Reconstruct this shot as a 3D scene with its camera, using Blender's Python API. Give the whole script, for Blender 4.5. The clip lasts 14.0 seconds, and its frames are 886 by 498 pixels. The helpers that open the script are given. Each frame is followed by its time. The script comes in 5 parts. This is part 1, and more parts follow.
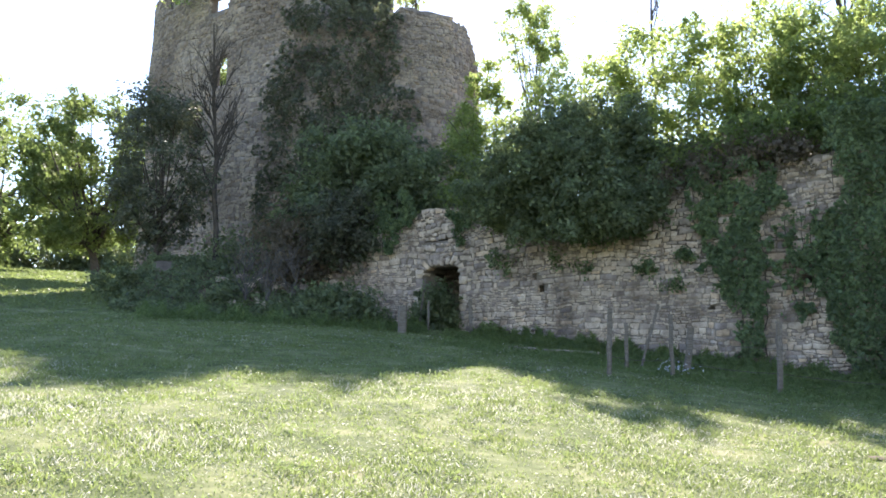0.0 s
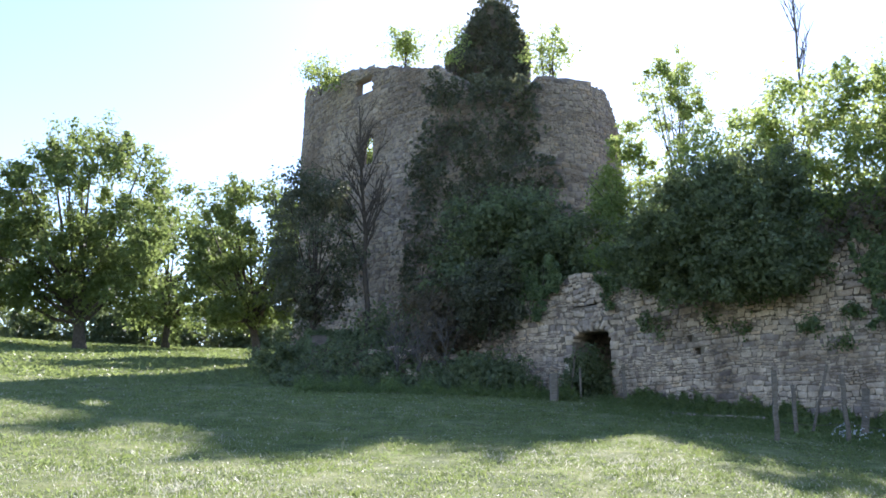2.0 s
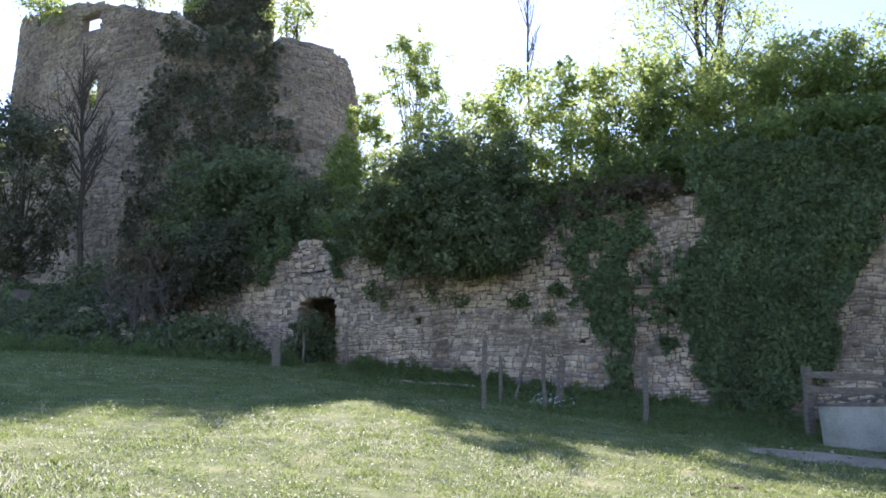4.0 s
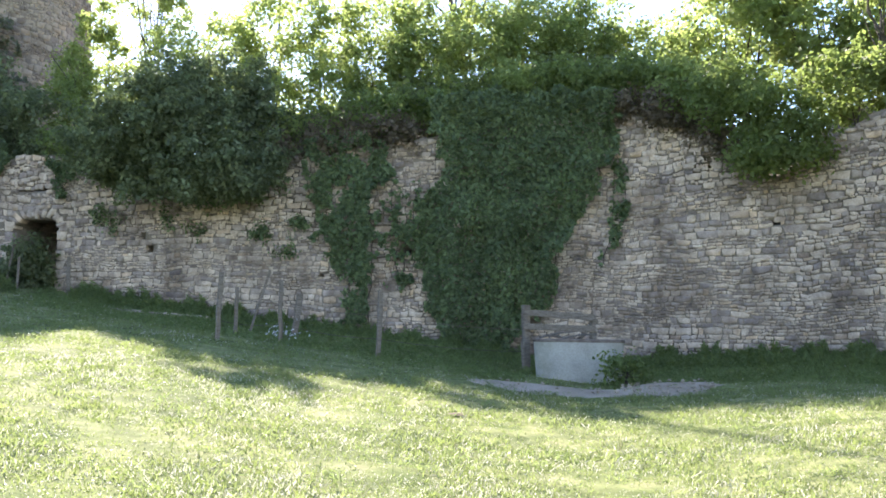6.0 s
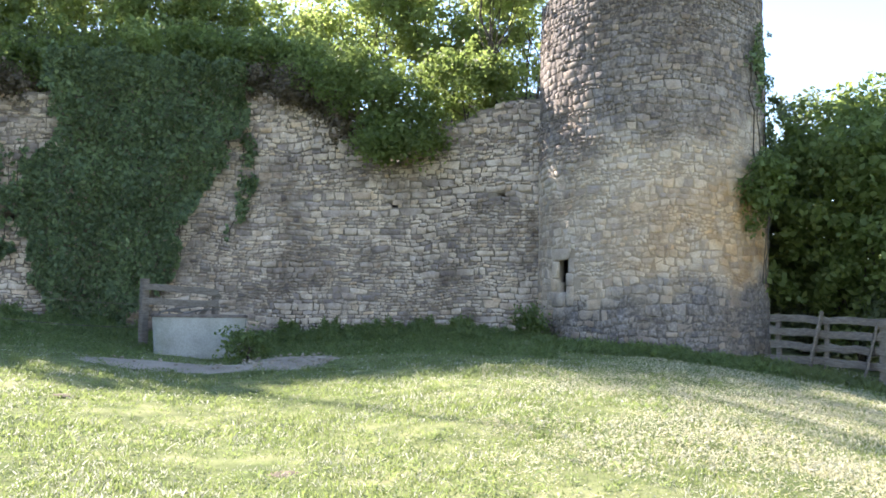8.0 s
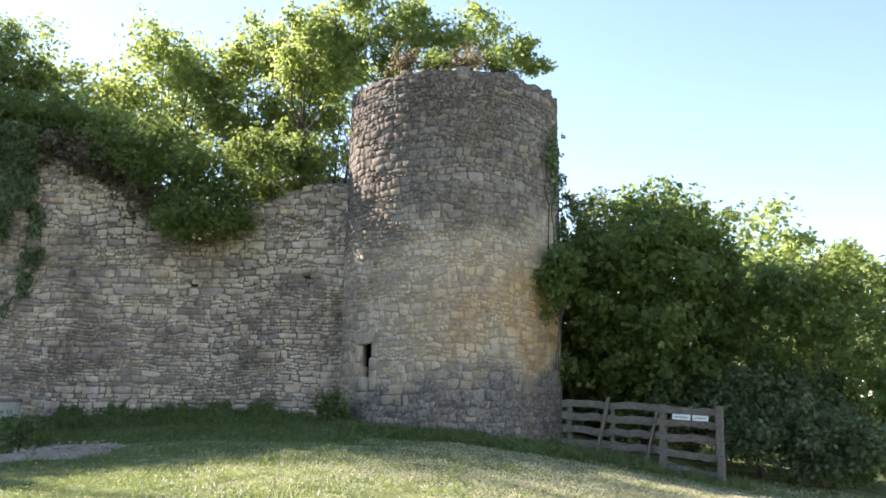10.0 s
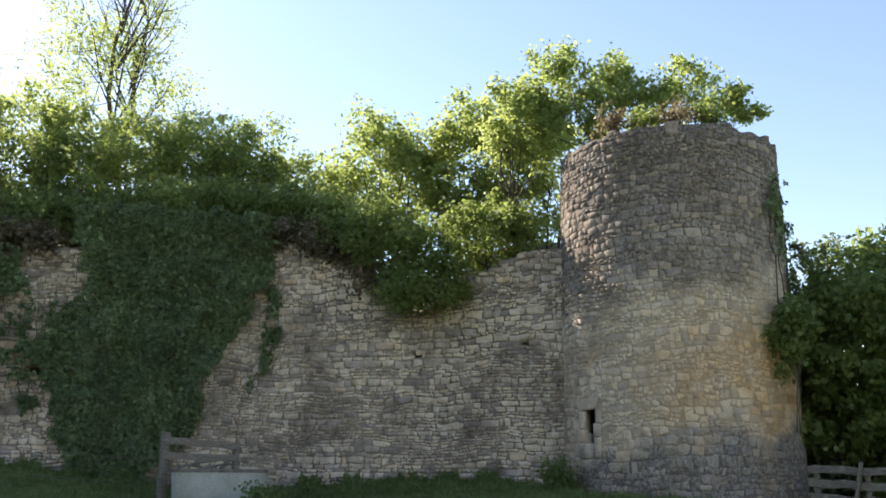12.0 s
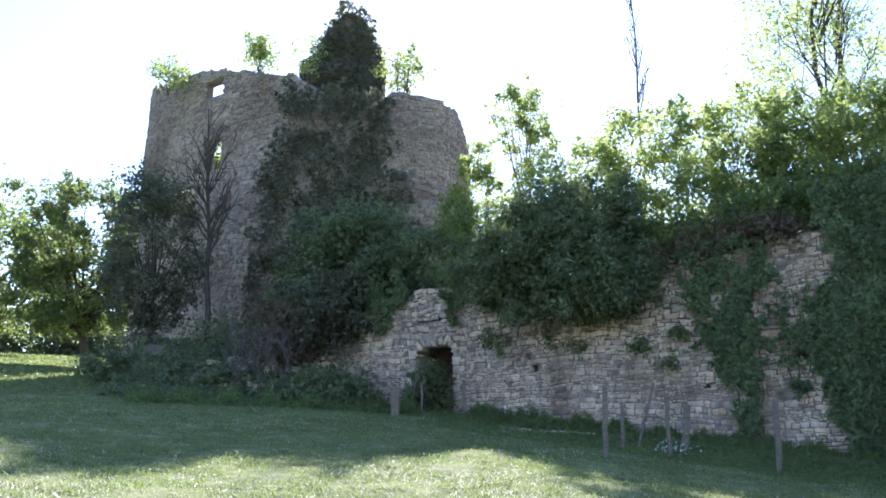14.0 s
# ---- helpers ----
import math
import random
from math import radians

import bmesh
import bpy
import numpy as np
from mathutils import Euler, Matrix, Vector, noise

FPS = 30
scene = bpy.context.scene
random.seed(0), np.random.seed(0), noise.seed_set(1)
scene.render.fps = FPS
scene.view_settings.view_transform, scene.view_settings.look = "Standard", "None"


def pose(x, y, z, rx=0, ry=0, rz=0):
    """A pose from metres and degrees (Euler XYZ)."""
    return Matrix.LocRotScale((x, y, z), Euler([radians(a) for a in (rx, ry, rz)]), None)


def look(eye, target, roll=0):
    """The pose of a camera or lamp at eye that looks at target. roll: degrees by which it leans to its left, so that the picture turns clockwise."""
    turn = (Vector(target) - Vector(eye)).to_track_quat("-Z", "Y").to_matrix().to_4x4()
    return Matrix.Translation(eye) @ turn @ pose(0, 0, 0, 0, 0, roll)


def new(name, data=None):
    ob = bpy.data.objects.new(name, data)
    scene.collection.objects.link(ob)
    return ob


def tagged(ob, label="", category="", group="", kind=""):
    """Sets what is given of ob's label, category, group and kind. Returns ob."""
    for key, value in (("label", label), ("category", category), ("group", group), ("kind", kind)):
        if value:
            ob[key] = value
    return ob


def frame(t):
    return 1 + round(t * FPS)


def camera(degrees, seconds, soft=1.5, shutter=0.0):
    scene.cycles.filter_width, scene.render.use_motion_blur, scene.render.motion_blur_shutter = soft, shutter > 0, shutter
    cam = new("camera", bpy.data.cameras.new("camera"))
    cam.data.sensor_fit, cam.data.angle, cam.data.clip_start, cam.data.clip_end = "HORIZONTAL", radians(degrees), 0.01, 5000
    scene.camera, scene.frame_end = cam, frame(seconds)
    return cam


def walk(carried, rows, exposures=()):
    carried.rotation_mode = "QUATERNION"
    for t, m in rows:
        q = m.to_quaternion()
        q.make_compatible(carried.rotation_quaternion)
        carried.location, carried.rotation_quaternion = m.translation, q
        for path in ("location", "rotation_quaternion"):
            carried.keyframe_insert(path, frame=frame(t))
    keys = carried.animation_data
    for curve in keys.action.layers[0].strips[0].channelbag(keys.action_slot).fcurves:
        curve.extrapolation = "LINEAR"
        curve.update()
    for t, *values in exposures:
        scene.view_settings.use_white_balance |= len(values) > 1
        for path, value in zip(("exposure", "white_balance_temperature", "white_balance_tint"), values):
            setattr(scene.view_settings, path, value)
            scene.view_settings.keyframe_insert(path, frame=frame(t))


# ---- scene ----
# ------------------------------------------------------------------ camera
EYE = Vector((0.0, 0.0, 1.6))


def aim(yaw, pitch, roll=0.0):
    """The camera's pose from bearing (clockwise from +y), pitch and roll in degrees."""
    a, e = radians(yaw), radians(pitch)
    way = Vector((math.sin(a) * math.cos(e), math.cos(a) * math.cos(e), math.sin(e)))
    return look(EYE, EYE + way, roll)


cam = camera(53.1, 14.0, soft=1.7)
PATH = [
    (0.0, 0.00, 7.69, 0.34),
    (0.5, 1.64, 7.74, 0.38),
    (1.0, 0.64, 7.71, 0.15),
    (1.5, -4.56, 10.58, -0.12),
    (2.0, -9.57, 12.07, -0.51),
    (2.5, -6.34, 12.28, -0.30),
    (3.0, -0.45, 11.59, 0.12),
    (3.2, 1.38, 11.21, 0.27),
    (5.3, 18.31, 7.14, 0.30),
    (5.5, 19.98, 6.67, 0.74),
    (6.0, 24.71, 5.67, 0.78),
    (6.5, 30.05, 4.80, 0.84),
    (7.0, 36.48, 4.06, 0.87),
    (7.5, 43.51, 4.04, 0.89),
    (8.0, 48.64, 4.42, 0.83),
    (8.5, 52.41, 5.50, 0.78),
    (9.0, 55.97, 6.81, 0.73),
    (9.2, 56.88, 7.51, 0.68),
    (10.2, 61.60, 10.30, 0.90),
    (11.3, 58.14, 12.67, 1.01),
    (11.5, 55.47, 13.26, 0.96),
    (12.0, 47.02, 14.04, 0.50),
    (12.5, 34.74, 13.24, 1.05),
    (13.0, 23.12, 12.53, 0.73),
    (13.5, 10.21, 12.48, 0.12),
    (14.0, 0.48, 12.87, -0.27),
]
walk(cam, [(t, aim(y, p, r)) for t, y, p, r in PATH],
     exposures=[
         (0.0, 1.80, 6250, 18), (1.0, 1.85, 6250, 18), (1.6, 1.72, 6150, 18), (2.2, 1.31, 5800, 20), (3.2, 1.16, 5800, 26), (5.3, 2.05, 6350, 19), (7.0, 2.11, 6350, 18), (9.2, 1.95, 6450, 18), (11.3, 1.25, 7300, 13), (12.0, 1.33, 7000, 15), (13.0, 1.55, 6300, 18), (14.0, 1.66, 5650, 20),
     ])

# ------------------------------------------------------------------ world and sun
SUN_AZ, SUN_EL = 0.7, 36.2
world = bpy.data.worlds.new("sky")
scene.world = world
world.use_nodes = True
wn = world.node_tree
wn.nodes.clear()
sky = wn.nodes.new("ShaderNodeTexSky")
sky.sky_type = "NISHITA"
sky.sun_disc = False
sky.sun_elevation = radians(SUN_EL)
sky.sun_rotation = radians(SUN_AZ)
sky.air_density, sky.dust_density, sky.ozone_density = 1.0, 0.2, 1.0
bg = wn.nodes.new("ShaderNodeBackground")
bg.inputs["Strength"].default_value = 0.114
wo = wn.nodes.new("ShaderNodeOutputWorld")
wn.links.new(sky.outputs[0], bg.inputs["Color"])
wn.links.new(bg.outputs[0], wo.inputs["Surface"])
sun = new("sun", bpy.data.lights.new("sun", "SUN"))
sun.data.energy = 5.0
sun.data.angle = radians(0.55)
sun.data.color = (1.0, 0.93, 0.80)
_a, _e = radians(SUN_AZ), radians(SUN_EL)
sun_way = Vector((math.sin(_a) * math.cos(_e), math.cos(_a) * math.cos(_e), math.sin(_e)))
sun.matrix_world = look(sun_way * 60, (0, 0, 0))

# ------------------------------------------------------------------ materials


def material(name):
    m = bpy.data.materials.new(name)
    m.use_nodes = True
    nt = m.node_tree
    nt.nodes.clear()
    return m, nt, nt.nodes.new("ShaderNodeOutputMaterial")


def node(nt, kind, **values):
    n = nt.nodes.new(kind)
    for k, v in values.items():
        n.inputs[k.replace("_", " ")].default_value = v
    return n


def ramp(nt, source, stops):
    r = nt.nodes.new("ShaderNodeValToRGB")
    els = r.color_ramp.elements
    while len(els) < len(stops):
        els.new(0.5)
    for e, (p, c) in zip(els, stops):
        e.position = p
        e.color = (*c, 1) if len(c) == 3 else (c[0], c[0], c[0], 1)
    nt.links.new(source, r.inputs[0])
    return r.outputs[0]


def mixed(nt, fac, a, b, mode="MIX"):
    m = nt.nodes.new("ShaderNodeMix")
    m.data_type, m.blend_type = "RGBA", mode
    for slot, v in (("A", a), ("B", b)):
        sock = [i for i in m.inputs if i.name == slot and i.type == "RGBA"][0]
        if isinstance(v, tuple):
            sock.default_value = (*v, 1)
        else:
            nt.links.new(v, sock)
    if isinstance(fac, (int, float)):
        m.inputs[0].default_value = fac
    else:
        nt.links.new(fac, m.inputs[0])
    return [o for o in m.outputs if o.type == "RGBA"][0]


def noise_tex(nt, scale, detail=4.0, rough=0.55, world_space=True, stretch=None):
    n = node(nt, "ShaderNodeTexNoise", Scale=scale, Detail=detail, Roughness=rough)
    src = nt.nodes.new("ShaderNodeNewGeometry").outputs["Position"]
    if stretch:
        mp = nt.nodes.new("ShaderNodeMapping")
        mp.inputs["Scale"].default_value = stretch
        nt.links.new(src, mp.inputs[0])
        src = mp.outputs[0]
    nt.links.new(src, n.inputs["Vector"])
    return n.outputs["Fac"]


def leaf_material(name, dark, light, glow=0.5, gloss=0.35, patch=0.55, span=0.9, rough=0.55):
    """Thin leaves: they reflect, and let light through from behind."""
    m, nt, out = material(name)
    geo = nt.nodes.new("ShaderNodeNewGeometry")
    big = noise_tex(nt, span, 2.0)
    col = ramp(nt, geo.outputs["Random Per Island"], [(0.0, dark), (0.75, light), (1.0, tuple(min(1, c * 1.25) for c in light))])
    col = mixed(nt, ramp(nt, big, [(0.35, (0.0,)), (0.7, (1.0,))]), col, mixed(nt, patch, col, dark))
    through_col = mixed(nt, 0.6, col, (min(0.55, light[0] * 1.9), min(0.6, light[1] * 2.0), light[2] * 1.5))
    b = node(nt, "ShaderNodeBsdfPrincipled", Roughness=rough)
    b.inputs["Specular IOR Level"].default_value = gloss
    t = nt.nodes.new("ShaderNodeBsdfTranslucent")
    mix = nt.nodes.new("ShaderNodeMixShader")
    mix.inputs[0].default_value = glow
    nt.links.new(col, b.inputs["Base Color"])
    nt.links.new(through_col, t.inputs["Color"])
    nt.links.new(b.outputs[0], mix.inputs[1])
    nt.links.new(t.outputs[0], mix.inputs[2])
    nt.links.new(mix.outputs[0], out.inputs[0])
    return m


def surface(name, stops, scale=3.0, fine=40.0, rough=0.9, bump=0.3, spec=0.25, island=0.0, objrand=0.0, stain=None, stain_scale=0.5, stretch=None, metal=0.0, zones=None):
    """A matt surface: colour by noise at two scales, random shade per piece, stains and bump."""
    m, nt, out = material(name)
    b = node(nt, "ShaderNodeBsdfPrincipled", Roughness=rough, Metallic=metal)
    b.inputs["Specular IOR Level"].default_value = spec
    f1 = noise_tex(nt, scale, 5.0, 0.6, stretch=stretch)
    f2 = noise_tex(nt, fine, 3.0, 0.6, stretch=stretch)
    col = ramp(nt, f1, stops)
    col = mixed(nt, 0.5, col, ramp(nt, f2, [(0.25, (0.35,)), (0.75, (0.68,))]), "OVERLAY")
    if island or objrand:
        src = nt.nodes.new("ShaderNodeNewGeometry").outputs["Random Per Island"] if island else nt.nodes.new("ShaderNodeObjectInfo").outputs["Random"]
        k = island or objrand
        wn_ = nt.nodes.new("ShaderNodeTexWhiteNoise")
        wn_.noise_dimensions = "1D"
        nt.links.new(src, wn_.inputs["W"])
        col = mixed(nt, 1.0, col, ramp(nt, src, [(0.0, (1 - k, 1 - k, 1 - k * 0.9)), (0.5, (1.0, 0.99, 0.97)), (1.0, (1 + 0.25 * k, 1 + 0.2 * k, 1 + 0.05 * k))]), "MULTIPLY")
        warm = ramp(nt, wn_.outputs["Value"], [(0.82, (0.0,)), (0.98, (0.42,))])
        col = mixed(nt, warm, col, mixed(nt, 1.0, col, (1.12, 0.93, 0.68), "MULTIPLY"))
    if stain:
        f3 = noise_tex(nt, stain_scale, 6.0, 0.65)
        col = mixed(nt, ramp(nt, f3, [(0.44, (0.0,)), (0.64, (0.9,))]), col, mixed(nt, 1.0, col, stain, "MULTIPLY"))
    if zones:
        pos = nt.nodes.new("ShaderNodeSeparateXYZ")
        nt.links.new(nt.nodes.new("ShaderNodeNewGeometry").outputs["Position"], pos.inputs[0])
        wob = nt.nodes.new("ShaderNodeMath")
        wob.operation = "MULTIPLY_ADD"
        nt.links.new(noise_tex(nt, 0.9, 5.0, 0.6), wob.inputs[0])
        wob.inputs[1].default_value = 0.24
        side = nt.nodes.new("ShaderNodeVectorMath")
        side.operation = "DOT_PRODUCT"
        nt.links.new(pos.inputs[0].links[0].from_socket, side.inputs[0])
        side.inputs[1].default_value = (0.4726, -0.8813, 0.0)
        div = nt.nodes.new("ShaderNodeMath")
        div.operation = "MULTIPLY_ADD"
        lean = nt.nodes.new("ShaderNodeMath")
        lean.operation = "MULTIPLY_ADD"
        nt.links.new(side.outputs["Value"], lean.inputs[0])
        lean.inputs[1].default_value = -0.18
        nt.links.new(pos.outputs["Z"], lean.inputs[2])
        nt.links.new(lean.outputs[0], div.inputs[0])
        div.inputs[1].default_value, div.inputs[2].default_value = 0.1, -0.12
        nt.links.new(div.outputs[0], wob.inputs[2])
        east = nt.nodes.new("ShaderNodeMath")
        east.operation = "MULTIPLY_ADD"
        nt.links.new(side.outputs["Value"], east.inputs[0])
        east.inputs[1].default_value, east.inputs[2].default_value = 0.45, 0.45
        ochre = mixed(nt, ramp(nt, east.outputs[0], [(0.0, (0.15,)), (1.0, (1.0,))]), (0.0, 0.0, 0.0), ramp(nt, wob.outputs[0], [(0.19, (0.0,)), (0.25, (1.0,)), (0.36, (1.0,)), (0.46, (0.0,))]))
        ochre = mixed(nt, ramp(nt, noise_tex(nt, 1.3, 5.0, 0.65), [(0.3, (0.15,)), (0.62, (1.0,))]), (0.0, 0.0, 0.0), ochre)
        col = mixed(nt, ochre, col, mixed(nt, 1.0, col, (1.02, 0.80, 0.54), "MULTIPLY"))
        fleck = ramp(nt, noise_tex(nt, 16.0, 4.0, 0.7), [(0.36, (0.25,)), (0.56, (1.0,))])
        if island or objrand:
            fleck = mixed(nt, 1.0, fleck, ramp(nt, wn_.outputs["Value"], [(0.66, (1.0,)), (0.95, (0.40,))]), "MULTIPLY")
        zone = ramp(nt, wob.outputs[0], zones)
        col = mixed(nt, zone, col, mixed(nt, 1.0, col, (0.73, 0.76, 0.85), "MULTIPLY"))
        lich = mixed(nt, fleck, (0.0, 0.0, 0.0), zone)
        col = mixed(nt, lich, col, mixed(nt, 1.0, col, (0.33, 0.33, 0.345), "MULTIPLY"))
    nt.links.new(col, b.inputs["Base Color"])
    bp = node(nt, "ShaderNodeBump", Strength=bump, Distance=0.02)
    nt.links.new(f2, bp.inputs["Height"])
    nt.links.new(bp.outputs[0], b.inputs["Normal"])
    nt.links.new(b.outputs[0], out.inputs[0])
    return m


M_GRASS = surface("meadow_soil", [(0.3, (0.105, 0.122, 0.05)), (0.46, (0.148, 0.166, 0.07)), (0.6, (0.225, 0.235, 0.105)), (0.74, (0.31, 0.28, 0.16))], scale=2.2, fine=14, bump=0.8, spec=0.05, stain=(0.60, 0.70, 0.55), stain_scale=0.8)
M_BLADE = leaf_material("grass_blades", (0.10, 0.128, 0.047), (0.185, 0.218, 0.086), glow=0.55, gloss=0.6, patch=0.85, span=2.4, rough=0.52)
M_DRY = leaf_material("dry_grass", (0.32, 0.28, 0.17), (0.58, 0.52, 0.36), glow=0.5, gloss=0.5, rough=0.5)
M_STRAW = leaf_material("bleached_straw", (0.48, 0.42, 0.22), (0.78, 0.69, 0.41), glow=0.45, gloss=0.08)
M_CLOVER = leaf_material("meadow_herb_leaves", (0.10, 0.134, 0.05), (0.19, 0.23, 0.10), glow=0.55, gloss=0.6, patch=0.85, span=1.7, rough=0.52)
M_WEED = leaf_material("weeds", (0.06, 0.09, 0.03), (0.16, 0.21, 0.075), glow=0.45)
M_CORE = surface("lime_mortar", [(0.3, (0.175, 0.143, 0.108)), (0.7, (0.305, 0.255, 0.195))], scale=2.5, fine=30, bump=0.8, stain=(0.5, 0.48, 0.46))
_ST = [(0.26, (0.32, 0.255, 0.197)), (0.5, (0.525, 0.43, 0.342)), (0.76, (0.71, 0.605, 0.50))]
M_STONE = surface("limestone_rubble", _ST, scale=5.0, fine=26, bump=0.7, island=0.46, stain=(0.46, 0.445, 0.45), stain_scale=0.7)
M_STONE_ONE = surface("limestone_block", _ST, scale=5.0, fine=26, bump=0.7, objrand=0.46, stain=(0.46, 0.445, 0.45), stain_scale=0.7)
_TS = [(0.26, (0.39, 0.315, 0.24)), (0.5, (0.525, 0.44, 0.35)), (0.76, (0.65, 0.565, 0.465))]
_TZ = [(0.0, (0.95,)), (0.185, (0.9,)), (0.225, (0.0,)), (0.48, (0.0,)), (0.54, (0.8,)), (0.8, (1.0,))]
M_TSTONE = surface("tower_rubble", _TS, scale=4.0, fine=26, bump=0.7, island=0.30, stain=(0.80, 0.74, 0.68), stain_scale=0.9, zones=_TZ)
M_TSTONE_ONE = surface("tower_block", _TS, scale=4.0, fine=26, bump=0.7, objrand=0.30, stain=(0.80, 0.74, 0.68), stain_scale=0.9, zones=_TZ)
M_KSTONE = surface("keep_rubble", [(0.28, (0.28, 0.234, 0.189)), (0.5, (0.40, 0.34, 0.28)), (0.74, (0.52, 0.45, 0.378))], scale=0.9, fine=7, bump=0.9, island=0.42, stain=(0.46, 0.43, 0.42), stain_scale=0.45)
M_DIRT = surface("pale_trodden_earth", [(0.3, (0.24, 0.198, 0.145)), (0.7, (0.39, 0.333, 0.258))], scale=1.5, fine=30, bump=0.8)
M_SIGN = surface("white_sign_plate", [(0.3, (0.72, 0.72, 0.70)), (0.7, (0.82, 0.82, 0.80))], scale=8, fine=60, rough=0.5, bump=0.05)
M_BARS = surface("sign_print", [(0.3, (0.12, 0.12, 0.13)), (0.7, (0.2, 0.2, 0.21))], scale=8, fine=60, rough=0.6, bump=0.05)
M_FLOWER = leaf_material("white_flowers", (0.55, 0.56, 0.5), (0.75, 0.75, 0.7), glow=0.3)
M_WIRE = surface("rusty_wire", [(0.3, (0.10, 0.08, 0.07)), (0.7, (0.2, 0.17, 0.15))], scale=9, fine=60, rough=0.6, metal=0.6)
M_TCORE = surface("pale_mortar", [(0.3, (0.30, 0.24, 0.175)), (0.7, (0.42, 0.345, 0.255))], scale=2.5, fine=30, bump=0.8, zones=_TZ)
M_EARTH = surface("bare_earth", [(0.3, (0.10, 0.075, 0.05)), (0.7, (0.20, 0.155, 0.11))], scale=2.5, fine=20, bump=0.8)
M_KEEP = surface("keep_stone", [(0.3, (0.19, 0.16, 0.13)), (0.6, (0.29, 0.25, 0.205))], scale=1.2, fine=9, bump=1.0, stain=(0.55, 0.53, 0.52), stain_scale=0.25)
M_WOOD = surface("weathered_oak", [(0.3, (0.13, 0.11, 0.088)), (0.7, (0.27, 0.232, 0.19))], scale=3, fine=50, bump=0.7, stretch=(3, 3, 12))
M_BARK = surface("bark", [(0.3, (0.05, 0.042, 0.033)), (0.7, (0.12, 0.10, 0.08))], scale=6, fine=40, bump=0.8)
M_DEAD = surface("dead_wood", [(0.3, (0.09, 0.08, 0.07)), (0.7, (0.17, 0.155, 0.14))], scale=6, fine=40, bump=0.6)
M_LEAF = leaf_material("hedge_leaves", (0.085, 0.12, 0.036), (0.19, 0.235, 0.08), glow=0.55)
# Paler, more translucent leaves: sunlight on crest and thicket is put into the colour.
M_LEAF_L = leaf_material("sunlit_leaves", (0.115, 0.155, 0.052), (0.265, 0.32, 0.122), glow=0.72)
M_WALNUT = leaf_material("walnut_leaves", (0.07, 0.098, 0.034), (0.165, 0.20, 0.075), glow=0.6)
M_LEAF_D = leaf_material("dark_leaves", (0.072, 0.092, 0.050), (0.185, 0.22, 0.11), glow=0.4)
M_IVY = leaf_material("ivy_leaves", (0.05, 0.08, 0.038), (0.165, 0.222, 0.095), glow=0.3, gloss=0.45)
M_LEAF_G = leaf_material("old_ivy_leaves", (0.06, 0.068, 0.046), (0.15, 0.155, 0.10), glow=0.35)
M_BROWN = leaf_material("withered_leaves", (0.085, 0.068, 0.046), (0.20, 0.16, 0.11), glow=0.4)
M_CONCRETE = surface("trough_concrete", [(0.3, (0.29, 0.285, 0.26)), (0.7, (0.38, 0.375, 0.345))], scale=2, fine=35, bump=0.3, stain=(0.72, 0.74, 0.68), stain_scale=1.5)

# ------------------------------------------------------------------ mesh helpers


def fast_mesh(name, verts, quads):
    """A mesh from an array of vertices and an array of four-cornered faces."""
    me = bpy.data.meshes.new(name)
    verts = np.asarray(verts, dtype=np.float32)
    quads = np.asarray(quads, dtype=np.int32)
    me.vertices.add(len(verts))
    me.vertices.foreach_set("co", verts.ravel())
    me.loops.add(quads.size)
    me.loops.foreach_set("vertex_index", quads.ravel())
    me.polygons.add(len(quads))
    me.polygons.foreach_set("loop_start", np.arange(0, quads.size, 4, dtype=np.int32))
    me.update(calc_edges=True)
    return me


def linked(name, me, mat, parent=None, label=""):
    ob = new(name, me)
    if mat and not me.materials:
        me.materials.append(mat)
    if parent:
        ob.parent = parent
    if label:
        tagged(ob, label)
    return ob


def part(name, bm, mat, parent=None, label=""):
    me = bpy.data.meshes.new(name)
    bm.to_mesh(me)
    bm.free()
    return linked(name, me, mat, parent, label)


def thing(name, label, category, at=(0, 0, 0), group="", kind=""):
    ob = new(name)
    ob.location = at
    ob.empty_display_size = 0.2
    return tagged(ob, label, category, group, kind)


def bar(bm, a, b, w, h, rough=0.0, seed=0, cuts=5):
    """A plank or post from a to b: w across, h the other way, with worn, slightly crooked edges."""
    a, b = Vector(a), Vector(b)
    d = (b - a).normalized()
    side = d.cross(Vector((0, 0, 1)))
    if side.length < 0.2:
        side = Vector((1, 0, 0))
    side.normalize()
    up = side.cross(d).normalized()
    rng = random.Random(seed)
    rings = []
    for i in range(cuts + 1):
        c = a.lerp(b, i / cuts) + side * rng.uniform(-rough, rough) + up * rng.uniform(-rough, rough)
        k = 1 + rng.uniform(-1, 1) * rough * 3
        ring = []
        for sx, sz in ((-1, -0.7), (-0.7, -1), (0.7, -1), (1, -0.7), (1, 0.7), (0.7, 1), (-0.7, 1), (-1, 0.7)):
            ring.append(bm.verts.new(c + side * sx * w * 0.5 * k + up * sz * h * 0.5 * k))
        rings.append(ring)
    for p, q in zip(rings, rings[1:]):
        for i in range(8):
            bm.faces.new((p[i], p[(i + 1) % 8], q[(i + 1) % 8], q[i]))
    bm.faces.new(list(reversed(rings[0])))
    bm.faces.new(rings[-1])


